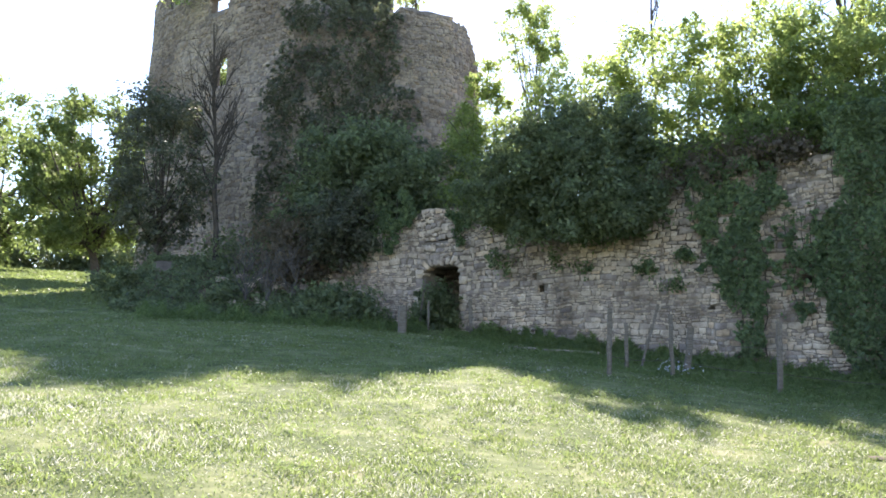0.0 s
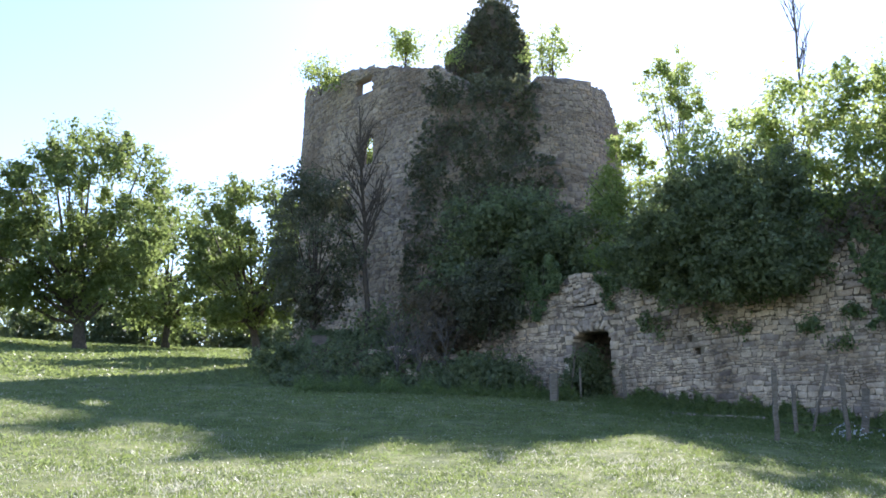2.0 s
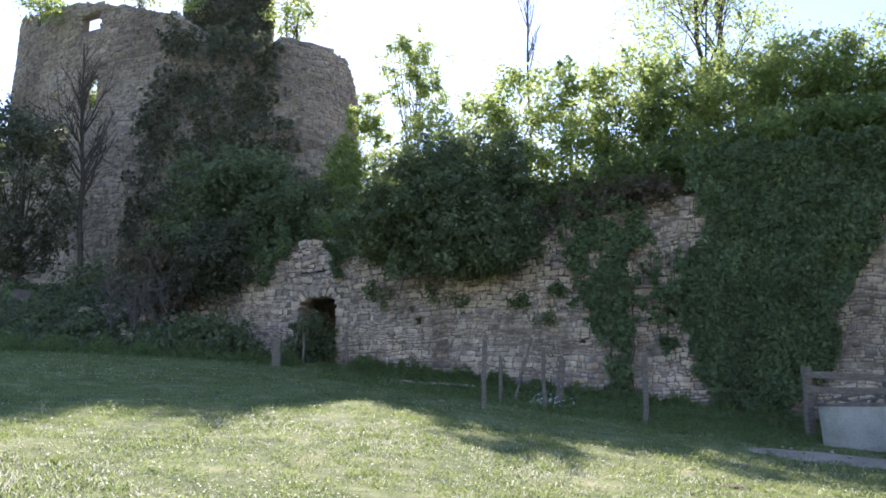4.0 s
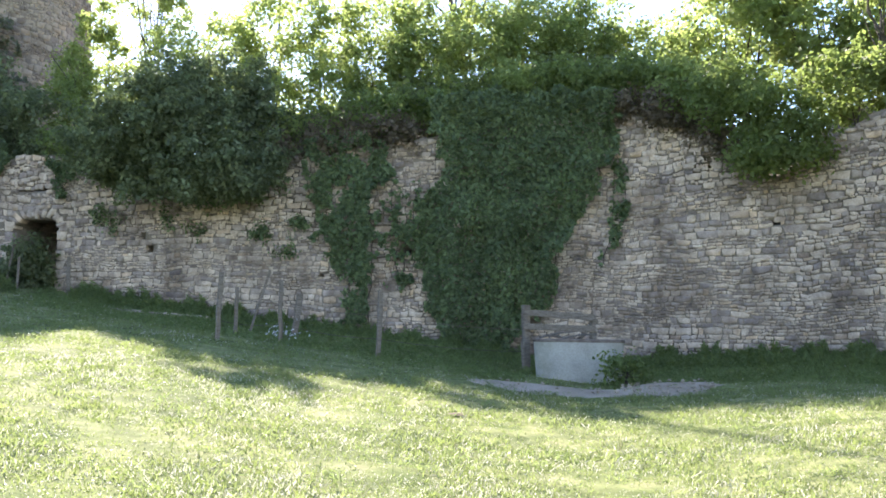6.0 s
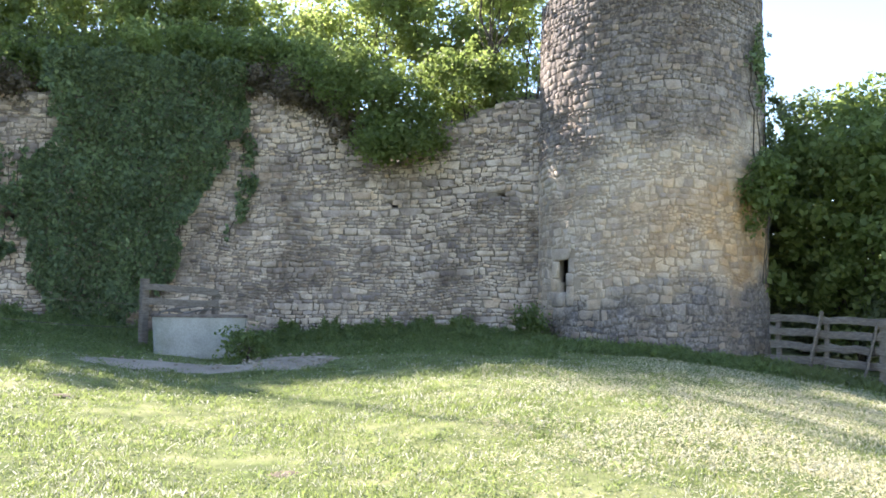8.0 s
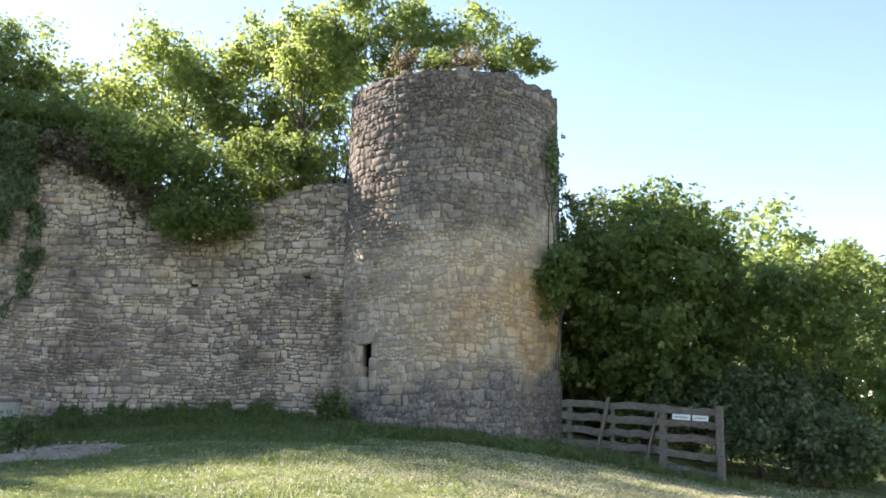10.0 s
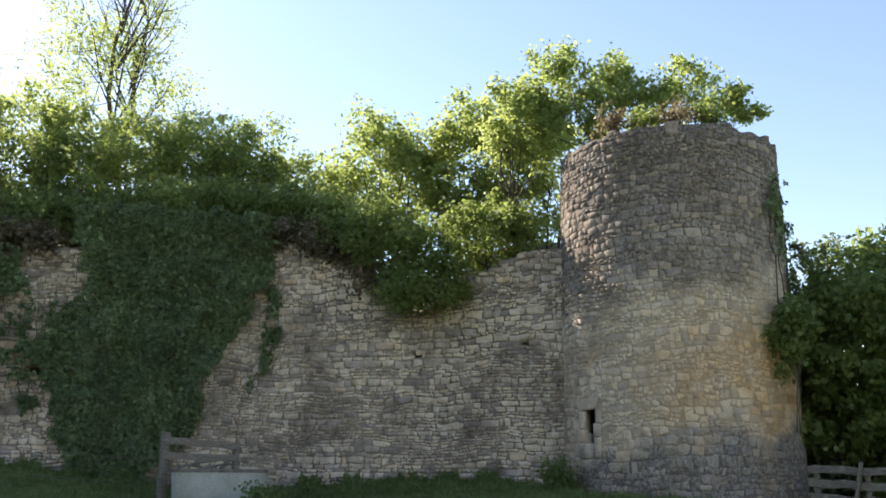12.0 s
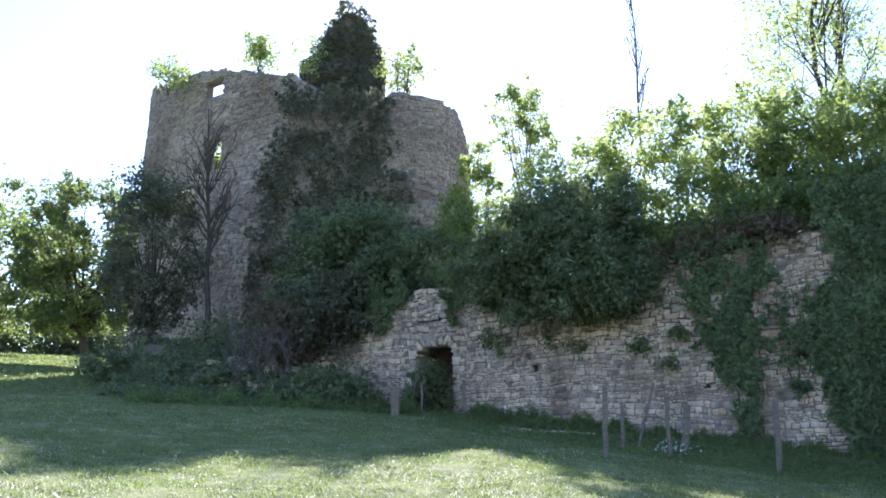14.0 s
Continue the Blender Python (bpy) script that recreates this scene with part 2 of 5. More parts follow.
def tube(bm, pts, radii, n=6):
    """A tapered round limb along the points."""
    prev = None
    for i, (p, r) in enumerate(zip(pts, radii)):
        d = (pts[min(i + 1, len(pts) - 1)] - pts[max(i - 1, 0)]).normalized()
        s = d.orthogonal().normalized()
        u = d.cross(s)
        ring = [bm.verts.new(p + (s * math.cos(2 * math.pi * k / n) + u * math.sin(2 * math.pi * k / n)) * r) for k in range(n)]
        if prev:
            for k in range(n):
                bm.faces.new((prev[k], prev[(k + 1) % n], ring[(k + 1) % n], ring[k]))
        prev = ring
    bm.faces.new(prev)


def leaves(centres, size, rng, normals=None, loose=0.9, length=1.35):
    """Vertices and faces of folded leaves at the centres."""
    n = len(centres)
    nr = rng.normal(size=(n, 3))
    if normals is not None:
        nr = normals + nr * loose
    nr /= np.linalg.norm(nr, axis=1, keepdims=True) + 1e-9
    t = np.cross(nr, rng.normal(size=(n, 3)))
    t /= np.linalg.norm(t, axis=1, keepdims=True) + 1e-9
    b = np.cross(nr, t)
    s = (size * rng.uniform(0.6, 1.35, size=(n, 1)))
    v = np.empty((n, 4, 3))
    v[:, 0] = centres - t * s * 0.5 * length
    v[:, 1] = centres + b * s * 0.42 + nr * s * 0.16 - t * s * 0.08
    v[:, 2] = centres + t * s * 0.5 * length - nr * s * 0.12
    v[:, 3] = centres - b * s * 0.42 + nr * s * 0.16 - t * s * 0.08
    return v.reshape(-1, 3), np.arange(4 * n).reshape(-1, 4)


def leaf_part(name, centres, size, mat, parent, seed, normals=None, loose=0.9, label=""):
    rng = np.random.default_rng(seed)
    v, q = leaves(np.asarray(centres), size, rng, normals, loose)
    return linked(name, fast_mesh(name, v, q), mat, parent, label)


# ------------------------------------------------------------------ the lie of the land
SLOPE_AZ = [-180, -90, -60, -40, -32, -21, -8, 3, 11, 20, 28, 34, 40, 47, 54, 62, 69, 78, 90, 120, 180]
SLOPE = [-0.03, 0.05, 0.10, 0.126, 0.121, 0.118, 0.110, 0.100, 0.088, 0.072, 0.058, 0.047, 0.052, 0.062, 0.070, 0.065, 0.048, 0.019, 0.0, -0.02, -0.03]


def bearing(x, y):
    return np.degrees(np.arctan2(x, y))


def land(x, y):
    """Height of the meadow at x, y: it climbs from the camera to the castle, most to the north-west."""
    r = np.hypot(x, y)
    s = np.interp(bearing(x, y), SLOPE_AZ, SLOPE)
    s = s * np.clip(r / 3.0, 0, 1)
    reach = np.where(r < 85, r, 85 + 40 * (1 - np.exp(-(r - 85) / 160.0)))
    return s * reach + 0.05 * np.sin(x * 0.55 + 0.7) * np.cos(y * 0.43) * np.clip((r - 2) / 4, 0, 1)


def at(az, r, z=None):
    """The place at bearing az and distance r, on the ground unless a height is given."""
    x, y = r * math.sin(radians(az)), r * math.cos(radians(az))
    return Vector((x, y, float(land(x, y)) if z is None else z))


def high(el, r):
    """Height seen at elevation el from the camera, at distance r."""
    return EYE.z + r * math.tan(radians(el))

# ------------------------------------------------------------------ meadow
def build_ground():
    radii = [0.0] + list(np.concatenate([np.arange(1, 30, 0.5), np.arange(30, 90, 2.0), np.geomspace(90, 2500, 24)]))
    angles = np.radians(np.arange(-180, 180, 2.0))
    verts, quads = [], []
    for r in radii:
        x, y = r * np.sin(angles), r * np.cos(angles)
        z = land(x, y)
        z = z + (0.03 * np.sin(x * 2.1 + y * 0.8) * np.cos(y * 1.7 - x) if 2 < r < 60 else 0)
        verts.append(np.stack([x, y, z], 1))
    n = len(angles)
    for i in range(len(radii) - 1):
        for j in range(n):
            k = (j + 1) % n
            quads.append((i * n + j, (i + 1) * n + j, (i + 1) * n + k, i * n + k))
    me = fast_mesh("ground", np.concatenate(verts), quads)
    for p in me.polygons:
        p.use_smooth = True
    g = linked("ground", me, M_GRASS)
    tagged(g, "sloping meadow of short green and dry yellowish grass", "meadow", kind="structure")
    return g


build_ground()


def build_grass():
    """Tufts of blades on the meadow, thinner with distance."""
    rng = np.random.default_rng(5)
    for name, n, mat, h, lo in (("grass", 36000, M_BLADE, 0.025, 0.0), ("dry_grass", 15000, M_DRY, 0.024, 0.46)):
        r = 2.0 + (rng.random(n * 2) ** 1.15) * 28
        az = rng.uniform(-48, 98, n * 2)
        x, y = r * np.sin(np.radians(az)), r * np.cos(np.radians(az))
        patch = 0.5 + 0.25 * np.sin(x * 0.9 + 1.3 * np.sin(y * 0.6)) + 0.25 * np.sin(y * 1.15 + 1.7 * np.sin(x * 0.45))
        wall_r = np.interp(az, WALL_AZ, WALL_R) - 0.15
        ok = (r < wall_r) & (patch + rng.normal(0, 0.2, n * 2) + (np.clip((az - 52) / 26, 0, 0.75) - np.clip((r - 11) * 0.12, 0, 0.6) * (az < 62) if lo else 0) > lo)
        x, y, r = x[ok][:n], y[ok][:n], r[ok][:n]
        z = land(x, y)
        k = 8 if lo == 0 else 6
        xs, ys, zs, rr = (np.repeat(a, k) for a in (x, y, z, r))
        m = len(xs)
        xs, ys = xs + rng.normal(0, 0.07, m), ys + rng.normal(0, 0.06, m)
        lean = rng.normal(0, 0.8, (m, 2))
        hh = h * rng.uniform(0.5, 1.5, m) * (1 + rr / 40)
        w = 0.0027 * rng.uniform(0.7, 1.5, m) * (1 + rr / 8)
        turn = rng.uniform(0, math.pi, m)
        dx, dy = np.cos(turn) * w, np.sin(turn) * w
        v = np.empty((m, 4, 3))
        v[:, 0] = np.stack([xs - dx, ys - dy, zs - 0.01], 1)
        v[:, 1] = np.stack([xs + dx, ys + dy, zs - 0.01], 1)
        v[:, 2] = np.stack([xs + dx * 0.6 + lean[:, 0] * hh, ys + dy * 0.6 + lean[:, 1] * hh, zs + hh], 1)
        v[:, 3] = np.stack([xs - dx * 0.2 + lean[:, 0] * hh, ys - dy * 0.2 + lean[:, 1] * hh, zs + hh * 0.95], 1)
        g = linked(name, fast_mesh(name, v.reshape(-1, 3), np.arange(4 * m).reshape(-1, 4)), mat)
        tagged(g, "short meadow grass, patchy and grazed" if lo == 0 else "dry straw-coloured grass among the green meadow", "grass", kind="stuff")


def build_far_grass():
    """The upper meadow west of the castle, in coarser tufts."""
    rng = np.random.default_rng(18)
    n = 60000
    r, az = 27 + 60 * rng.random(n) ** 0.8, rng.uniform(-46, -15, n)
    x, y = r * np.sin(np.radians(az)), r * np.cos(np.radians(az))
    c = np.stack([x, y, land(x, y) + rng.uniform(0.0, 0.06, n)], 1)
    v, q = leaves(c, 0.05 + 0.0012 * r[:, None], rng, np.tile([0.0, -0.5, 0.7], (n, 1)), 0.6, length=2.2)
    o = linked("far_grass", fast_mesh("far_grass", v, q), M_BLADE)
    tagged(o, "sunlit green grass of the upper meadow", "grass", kind="stuff")


def build_dry_turf():
    """Sun-bleached turf towards the lane."""
    rng = np.random.default_rng(15)
    n = 150000
    r, az = 5.0 + 10.5 * rng.random(n) ** 0.9, 48 + 42 * rng.random(n) ** 0.75
    x, y = r * np.sin(np.radians(az)), r * np.cos(np.radians(az))
    bald = np.array([noise.noise((p * 0.55, q * 0.55, 2.0)) + 0.6 * noise.noise((p * 1.7, q * 1.7, 5.0)) for p, q in zip(x, y)])
    ok = rng.random(n) < np.clip(0.45 + 0.9 * bald + (az - 62) / 30, 0.0, 1.0) * np.clip((az - 48) / 10, 0, 1)
    x, y = x[ok], y[ok]
    c = np.stack([x, y, land(x, y) + rng.uniform(0.005, 0.035, len(x))], 1)
    v, q = leaves(c, 0.0145, rng, np.tile([0.0, -0.1, 1.0], (len(c), 1)), 0.5, length=2.8)
    o = linked("dry_turf", fast_mesh("dry_turf", v, q), M_STRAW)
    tagged(o, "sun-bleached pale straw turf beside the lane", "grass", kind="stuff")


def build_tufts():
    """Darker, taller tufts scattered over the grazed meadow."""
    rng = np.random.default_rng(16)
    n = 520
    r, az = 5.0 + 13 * rng.random(n), rng.uniform(-36, 66, n)
    k = rng.integers(14, 46, n)
    i = np.repeat(np.arange(n), k)
    x, y = r[i] * np.sin(np.radians(az[i])), r[i] * np.cos(np.radians(az[i]))
    x, y = x + rng.normal(0, 0.09, len(i)), y + rng.normal(0, 0.07, len(i))
    c = np.stack([x, y, land(x, y) + rng.uniform(0.02, 0.10, len(i)) * rng.uniform(0.5, 1.2, n)[i]], 1)
    v, q = leaves(c, 0.012, rng, np.tile([0.0, -0.6, 0.3], (len(c), 1)), 0.9, length=5.5)
    o = linked("grass_tufts", fast_mesh("grass_tufts", v, q), M_CLOVER)
    tagged(o, "taller green tufts scattered in the grazed meadow", "grass", kind="stuff")


def build_clover():
    rng = np.random.default_rng(6)
    n = 170000
    r = 2.0 + (rng.random(n) ** 1.2) * 24
    az = rng.uniform(-46, 96, n)
    ok = r < np.interp(az, WALL_AZ, WALL_R) - 0.2
    r, az = r[ok], az[ok]
    x, y = r * np.sin(np.radians(az)), r * np.cos(np.radians(az))
    # worn spots carry fewer and drier leaves, lush spots stand higher
    bare = np.array([noise.noise((p * 0.9, q * 0.9, 12.0)) + 0.7 * noise.noise((p * 2.6, q * 2.6, 15.0)) for p, q in zip(x, y)])
    ok = rng.random(len(r)) > np.clip(bare - 0.1, 0, 1) * 0.8 + np.clip((az - 58) / 22, 0, 0.7)
    r, az, x, y, bare = r[ok], az[ok], x[ok], y[ok], bare[ok]
    c = np.stack([x, y, land(x, y) + rng.uniform(0.004, 0.05, len(x)) * np.clip(0.8 - bare, 0.3, 1.6)], 1)
    v, q = leaves(c, 0.0105 + 0.0007 * r[:, None], rng, np.tile([0.0, -0.15, 1.0], (len(c), 1)), 0.5, length=1.5)
    green = rng.random(len(c)) < np.clip(np.where((r > 11) & (az < 62), 0.90, 0.70) - np.clip(bare - 0.05, 0, 1) * 1.6, 0.1, 1)
    for k, mat, lab in ((0, M_CLOVER, "low broad-leaved plants among the meadow grass"), (1, M_DRY, "dry leaf litter scattered in the meadow grass")):
        sel = green if k == 0 else ~green
        vv = v.reshape(-1, 4, 3)[sel].reshape(-1, 3)
        o = linked("meadow_herbs" if k == 0 else "leaf_litter", fast_mesh("meadow_herbs", vv, np.arange(len(vv)).reshape(-1, 4)), mat)
        tagged(o, lab, "grass", kind="stuff")


# ------------------------------------------------------------------ masonry
def shell(name, surf, us, zs, inside, top, depth, mat, parent=None, label=""):
    """A wall body in cells: open where inside(u, z) is false, cut off along top(u)."""
    nu, nz = len(us), len(zs)
    tops = np.array([top(u) for u in us])
    verts = []
    for d in (0.0, -depth):
        for i, u in enumerate(us):
            for z in zs:
                verts.append(surf(u, min(z, tops[i]), d))
    mask = np.zeros((nu - 1, nz - 1), bool)
    for i in range(nu - 1):
        for j in range(nz - 1):
            mask[i, j] = zs[j] < min(tops[i], tops[i + 1]) - 0.02 and inside((us[i] + us[i + 1]) / 2, (zs[j] + zs[j + 1]) / 2)
    off = nu * nz

    def ix(i, j, b=0):
        return b * off + i * nz + j
    q = []
    for i in range(nu - 1):
        for j in range(nz - 1):
            if not mask[i, j]:
                continue
            q.append((ix(i, j), ix(i + 1, j), ix(i + 1, j + 1), ix(i, j + 1)))
            q.append((ix(i, j, 1), ix(i, j + 1, 1), ix(i + 1, j + 1, 1), ix(i + 1, j, 1)))
            if i == 0 or not mask[i - 1, j]:
                q.append((ix(i, j), ix(i, j + 1), ix(i, j + 1, 1), ix(i, j, 1)))
            if i == nu - 2 or not mask[i + 1, j]:
                q.append((ix(i + 1, j), ix(i + 1, j, 1), ix(i + 1, j + 1, 1), ix(i + 1, j + 1)))
            if j == nz - 2 or not mask[i, j + 1]:
                q.append((ix(i, j + 1), ix(i + 1, j + 1), ix(i + 1, j + 1, 1), ix(i, j + 1, 1)))
            if j > 0 and not mask[i, j - 1]:
                q.append((ix(i, j), ix(i, j, 1), ix(i + 1, j, 1), ix(i + 1, j)))
    return linked(name, fast_mesh(name, verts, q), mat, parent, label)


def rubble(u0, u1, z0, z1, inside, rng, band=(0.09, 0.17), long=(1.3, 3.4), rough=None):
    """Corners (u, z) of rubble stones in wavy courses; a stretch of a course may be split into two thin ones.
    rough(u, z): how far, 0 to 1, the coursing dissolves into larger, rounder stones."""
    out = []
    z = z0
    while z < z1:
        h = rng.uniform(*band)
        u = u0 - rng.random() * 0.5
        while u < u1:
            run = rng.uniform(0.5, 2.6)
            wave = 0.05 * math.sin(u * 0.7 + z * 0.3) + 0.03 * math.sin(u * 1.9 + 1.0)
            k = rough(u, z) if rough else 0.0
            cut = [h * rng.uniform(0.4, 0.6)] if h > 0.115 and rng.random() < 0.45 * (1 - 0.6 * k) else []
            rows = [(0.0, cut[0]), (cut[0], h)] if cut else [(0.0, h)]
            for c0, c1 in rows:
                uu = u + rng.uniform(-0.05, 0.05)
                while uu < u + run:
                    w = max(0.08, min(0.6, (c1 - c0) * (rng.uniform(*long) if rng.random() < 0.8 else rng.uniform(0.7, 1.2)) * (1 - 0.25 * k)))
                    lift = rng.uniform(-1, 1) * (0.006 + 0.03 * k) + 0.05 * math.sin(uu * 0.7 + z * 0.3) + 0.03 * math.sin(uu * 1.9 + 1.0) - wave
                    if inside(uu + w / 2, z + wave + (c0 + c1) / 2):
                        out.append((uu, uu + w, z + wave + lift + c0, z + wave + lift + c1))
                    uu += w
            u = uu if not cut else max(uu, u + run)
        z += h
    return out


def warp(u, z, k):
    """Uneven hand-laid courses: a shift that grows smoothly and never crosses joints."""
    du = 0.035 * noise.noise((u * 1.6, z * 2.0, 31.0)) + 0.022 * noise.noise((u * 4.5, z * 5.5, 33.0))
    dz = 0.055 * noise.noise((u * 1.1, z * 1.6, 37.0)) + 0.026 * noise.noise((u * 3.8, z * 5.0, 39.0)) + 0.010 * noise.noise((u * 11.0, z * 13.0, 41.0))
    return u + du * k, z + dz * k


def stone_verts(surf, s, rng, proud=(0.008, 0.05), joint=0.004, uneven=0.0):
    """Eighteen vertices of one worn stone, six round each of: foot ring, shoulder ring, face ring."""
    a, b, c, d = s
    a, b, c, d = a + joint, b - joint, c + joint * 1.6, d - joint * 1.6
    w, h = b - a, d - c

    def j(k):
        return rng.uniform(-k, k)
    kx, kz = min(0.045, w * 0.15), min(0.022, h * 0.17)
    m0, m1 = a + w * rng.uniform(0.25, 0.75), a + w * rng.uniform(0.25, 0.75)
    edge = [(a + abs(j(kx)), c + j(kz)), (m0, c - abs(j(kz)) * 0.6), (b - abs(j(kx)), c + j(kz)), (b + j(kx) * 0.5, d + j(kz)), (m1, d + abs(j(kz)) * 0.6), (a + j(kx) * 0.5, d + j(kz))]
    p = rng.uniform(*proud)
    mu, mz = (a + b) / 2, (c + d) / 2
    v = []
    for k, kh, dep in ((1.0, 1.0, -0.05), (0.98, 0.96, p * 0.6), (0.90, 0.78, p)):
        for u, z in edge:
            pu, pz = warp(mu + (u - mu) * k, mz + (z - mz) * kh, uneven)
            v.append(surf(pu, pz, dep + j(0.007)))
    return v


STONE_QUADS = [(i + o, (i + 1) % 6 + o, (i + 1) % 6 + o + 6, i + o + 6) for o in (0, 6) for i in range(6)] + [(12, 13, 14, 15), (12, 15, 16, 17)]
BLOCK_QUADS = [(0, 1, 5, 4), (1, 2, 6, 5), (2, 3, 7, 6), (3, 0, 4, 7), (4, 5, 9, 8), (5, 6, 10, 9), (6, 7, 11, 10), (7, 4, 8, 11), (8, 9, 10, 11)]


def lay_stones(surf, stones, rng, mat, mat_single, parent, single=None, proud=(0.008, 0.05), label="", uneven=1.0):
    """Stones for which single() holds become objects of their own (up to 300), the rest one mesh."""
    verts, quads, made = [], [], 0
    q0 = np.array(STONE_QUADS)
    for s in stones:
        v = stone_verts(surf, s, rng, proud, 0.005, uneven)
        if single and made < 300 and single((s[0] + s[1]) / 2, (s[2] + s[3]) / 2):
            linked("stone", fast_mesh("stone", v, q0), mat_single, parent)
            made += 1
        else:
            quads.append(q0 + len(verts))
            verts += v
    ob = linked("rubble_facing", fast_mesh("rubble_facing", verts, np.concatenate(quads)), mat, parent, label or "coursed rubble limestone")
    tagged(ob, kind="stuff")


# the curtain wall: bearing and distance of its foot line, and the height of its broken top
WALL_AZ = [-9.0, 0.0, 6.0, 13.0, 22.0, 30.0, 36.0, 45.0, 52.0, 55.5]
WALL_R = [30.2, 27.0, 25.0, 23.4, 22.3, 21.8, 21.3, 20.2, 19.4, 18.9]
TOP_AZ = [-9.0, -7.8, -5.1, -4.7, -1.2, 0.4, 3.0, 8.0, 12.0, 14.0, 16.0, 23.0, 30.0, 35.9, 40.5, 43.0, 45.5, 49.0, 51.0, 54.0, 55.5]
TOP_EL = [7.0, 6.9, 7.0, 9.3, 10.3, 10.5, 9.2, 8.8, 9.8, 11.0, 11.7, 12.9, 14.0, 14.7, 13.0, 11.2, 10.0, 12.2, 13.6, 14.2, 14.3]

_fine = np.linspace(-9.0, 55.5, 600)
_fr = np.interp(_fine, WALL_AZ, WALL_R)
for _ in range(60):
    _fr[1:-1] = (_fr[:-2] + _fr[1:-1] * 2 + _fr[2:]) / 4
_fx, _fy = _fr * np.sin(np.radians(_fine)), _fr * np.cos(np.radians(_fine))
_fs = np.concatenate([[0], np.cumsum(np.hypot(np.diff(_fx), np.diff(_fy)))])
WALL_LEN = float(_fs[-1])


def wall_az(u):
    return float(np.interp(u, _fs, _fine))


def wall_u(az):
    return float(np.interp(az, _fine, _fs))


def wall_surf(u, z, d):
    """A point of the curtain wall's face: u along it, z up, d outwards."""
    x, y = float(np.interp(u, _fs, _fx)), float(np.interp(u, _fs, _fy))
    u = min(max(u, 0.0), WALL_LEN)
    tx = float(np.interp(u + 0.3, _fs, _fx) - np.interp(u - 0.3, _fs, _fx))
    ty = float(np.interp(u + 0.3, _fs, _fy) - np.interp(u - 0.3, _fs, _fy))
    k = math.hypot(tx, ty)
    nx, ny = ty / k, -tx / k
    d = d - 0.035 * (z - 1.0) + 0.05 * noise.noise((u * 0.5, z * 0.6, 3.0))
    return Vector((x + nx * d, y + ny * d, z))


def wall_top(u):
    az = wall_az(u)
    r = float(np.interp(az, _fine, _fr))
    return high(float(np.interp(az, TOP_AZ, TOP_EL)), r) + 0.10 * noise.noise((u * 2.0, 0.3, 0.0)) + 0.12 * math.floor(3 * noise.noise((u * 0.9, 5.0, 0.0))) / 3


ARCH_U = wall_u(-0.25)
ARCH_W = 0.70
ARCH_Z = high(6.15, 27.0)


def in_arch(u, z, grow=0.0):
    du = abs(u - ARCH_U)
    w = ARCH_W + grow
    return du < w and z < ARCH_Z + grow * 0.7 + 0.30 * (1 + 0.5 * noise.noise((u * 6.0, 1.0, 2.0))) * math.sqrt(max(0.0, 1 - (du / w) ** 2))


HOLES = [(5.83, 6.03, 0.09, 0.11), (6.29, 5.2, 0.13, 0.11), (22.32, 5.36, 0.20, 0.12), (45.27, 7.32, 0.10, 0.10), (52.34, 7.76, 0.11, 0.12), (16.9, 3.9, 0.10, 0.08), (-0.6, 8.25, 0.5, 0.06)]
HOLE_BOX = [(wall_u(a), high(e, float(np.interp(a, _fine, _fr))), w, h) for a, e, w, h in HOLES]


def in_hole(u, z):
    return any(abs(u - a) < w and abs(z - b) < h for a, b, w, h in HOLE_BOX)


def wall_inside(u, z):
    return not in_arch(u, z) and not in_hole(u, z)


def build_wall():
    w = thing("wall_south", "long ruined rubble limestone enclosure wall with ivy", "wall", kind="structure")
    us = np.arange(0, WALL_LEN, 0.13)
    zs = np.arange(0.2, 9.0, 0.13)
    shell("wall_core", wall_surf, us, zs, wall_inside, wall_top, 1.1, M_CORE, w, "lime mortar core")
    return w


WALL = build_wall()

# the round corner tower
TOWER_AZ, TOWER_D, TOWER_R = 61.8, 19.5, 2.37
TOWER_C = Vector((TOWER_D * math.sin(radians(TOWER_AZ)), TOWER_D * math.cos(radians(TOWER_AZ)), 0))


def tower_surf(u, z, d):
    """u: metres round the tower, 0 on the side of the meadow, growing to the east."""
    a = radians(TOWER_AZ + 180) - u / TOWER_R
    rr = TOWER_R + d - 0.012 * (z - 4.0) + 0.04 * noise.noise((u * 0.6, z * 0.5, 9.0))
    return Vector((TOWER_C.x + math.sin(a) * rr, TOWER_C.y + math.cos(a) * rr, z))


def tower_top(u):
    return 8.35 + 0.12 * noise.noise((u * 1.3, 2.0, 0.0)) + 0.1 * noise.noise((u * 3.3, 7.0, 0.0)) - 0.25 * max(0.0, u - 3.0)


SLIT_U = -TOWER_R * math.radians(45)
SLIT_Z0, SLIT_Z1 = high(0.95, 17.9), high(3.72, 17.9)


def in_slit(u, z):
    return abs(u - SLIT_U) < (0.17 if z > SLIT_Z0 + 0.42 else 0.12) and SLIT_Z0 + 0.24 < z < SLIT_Z1


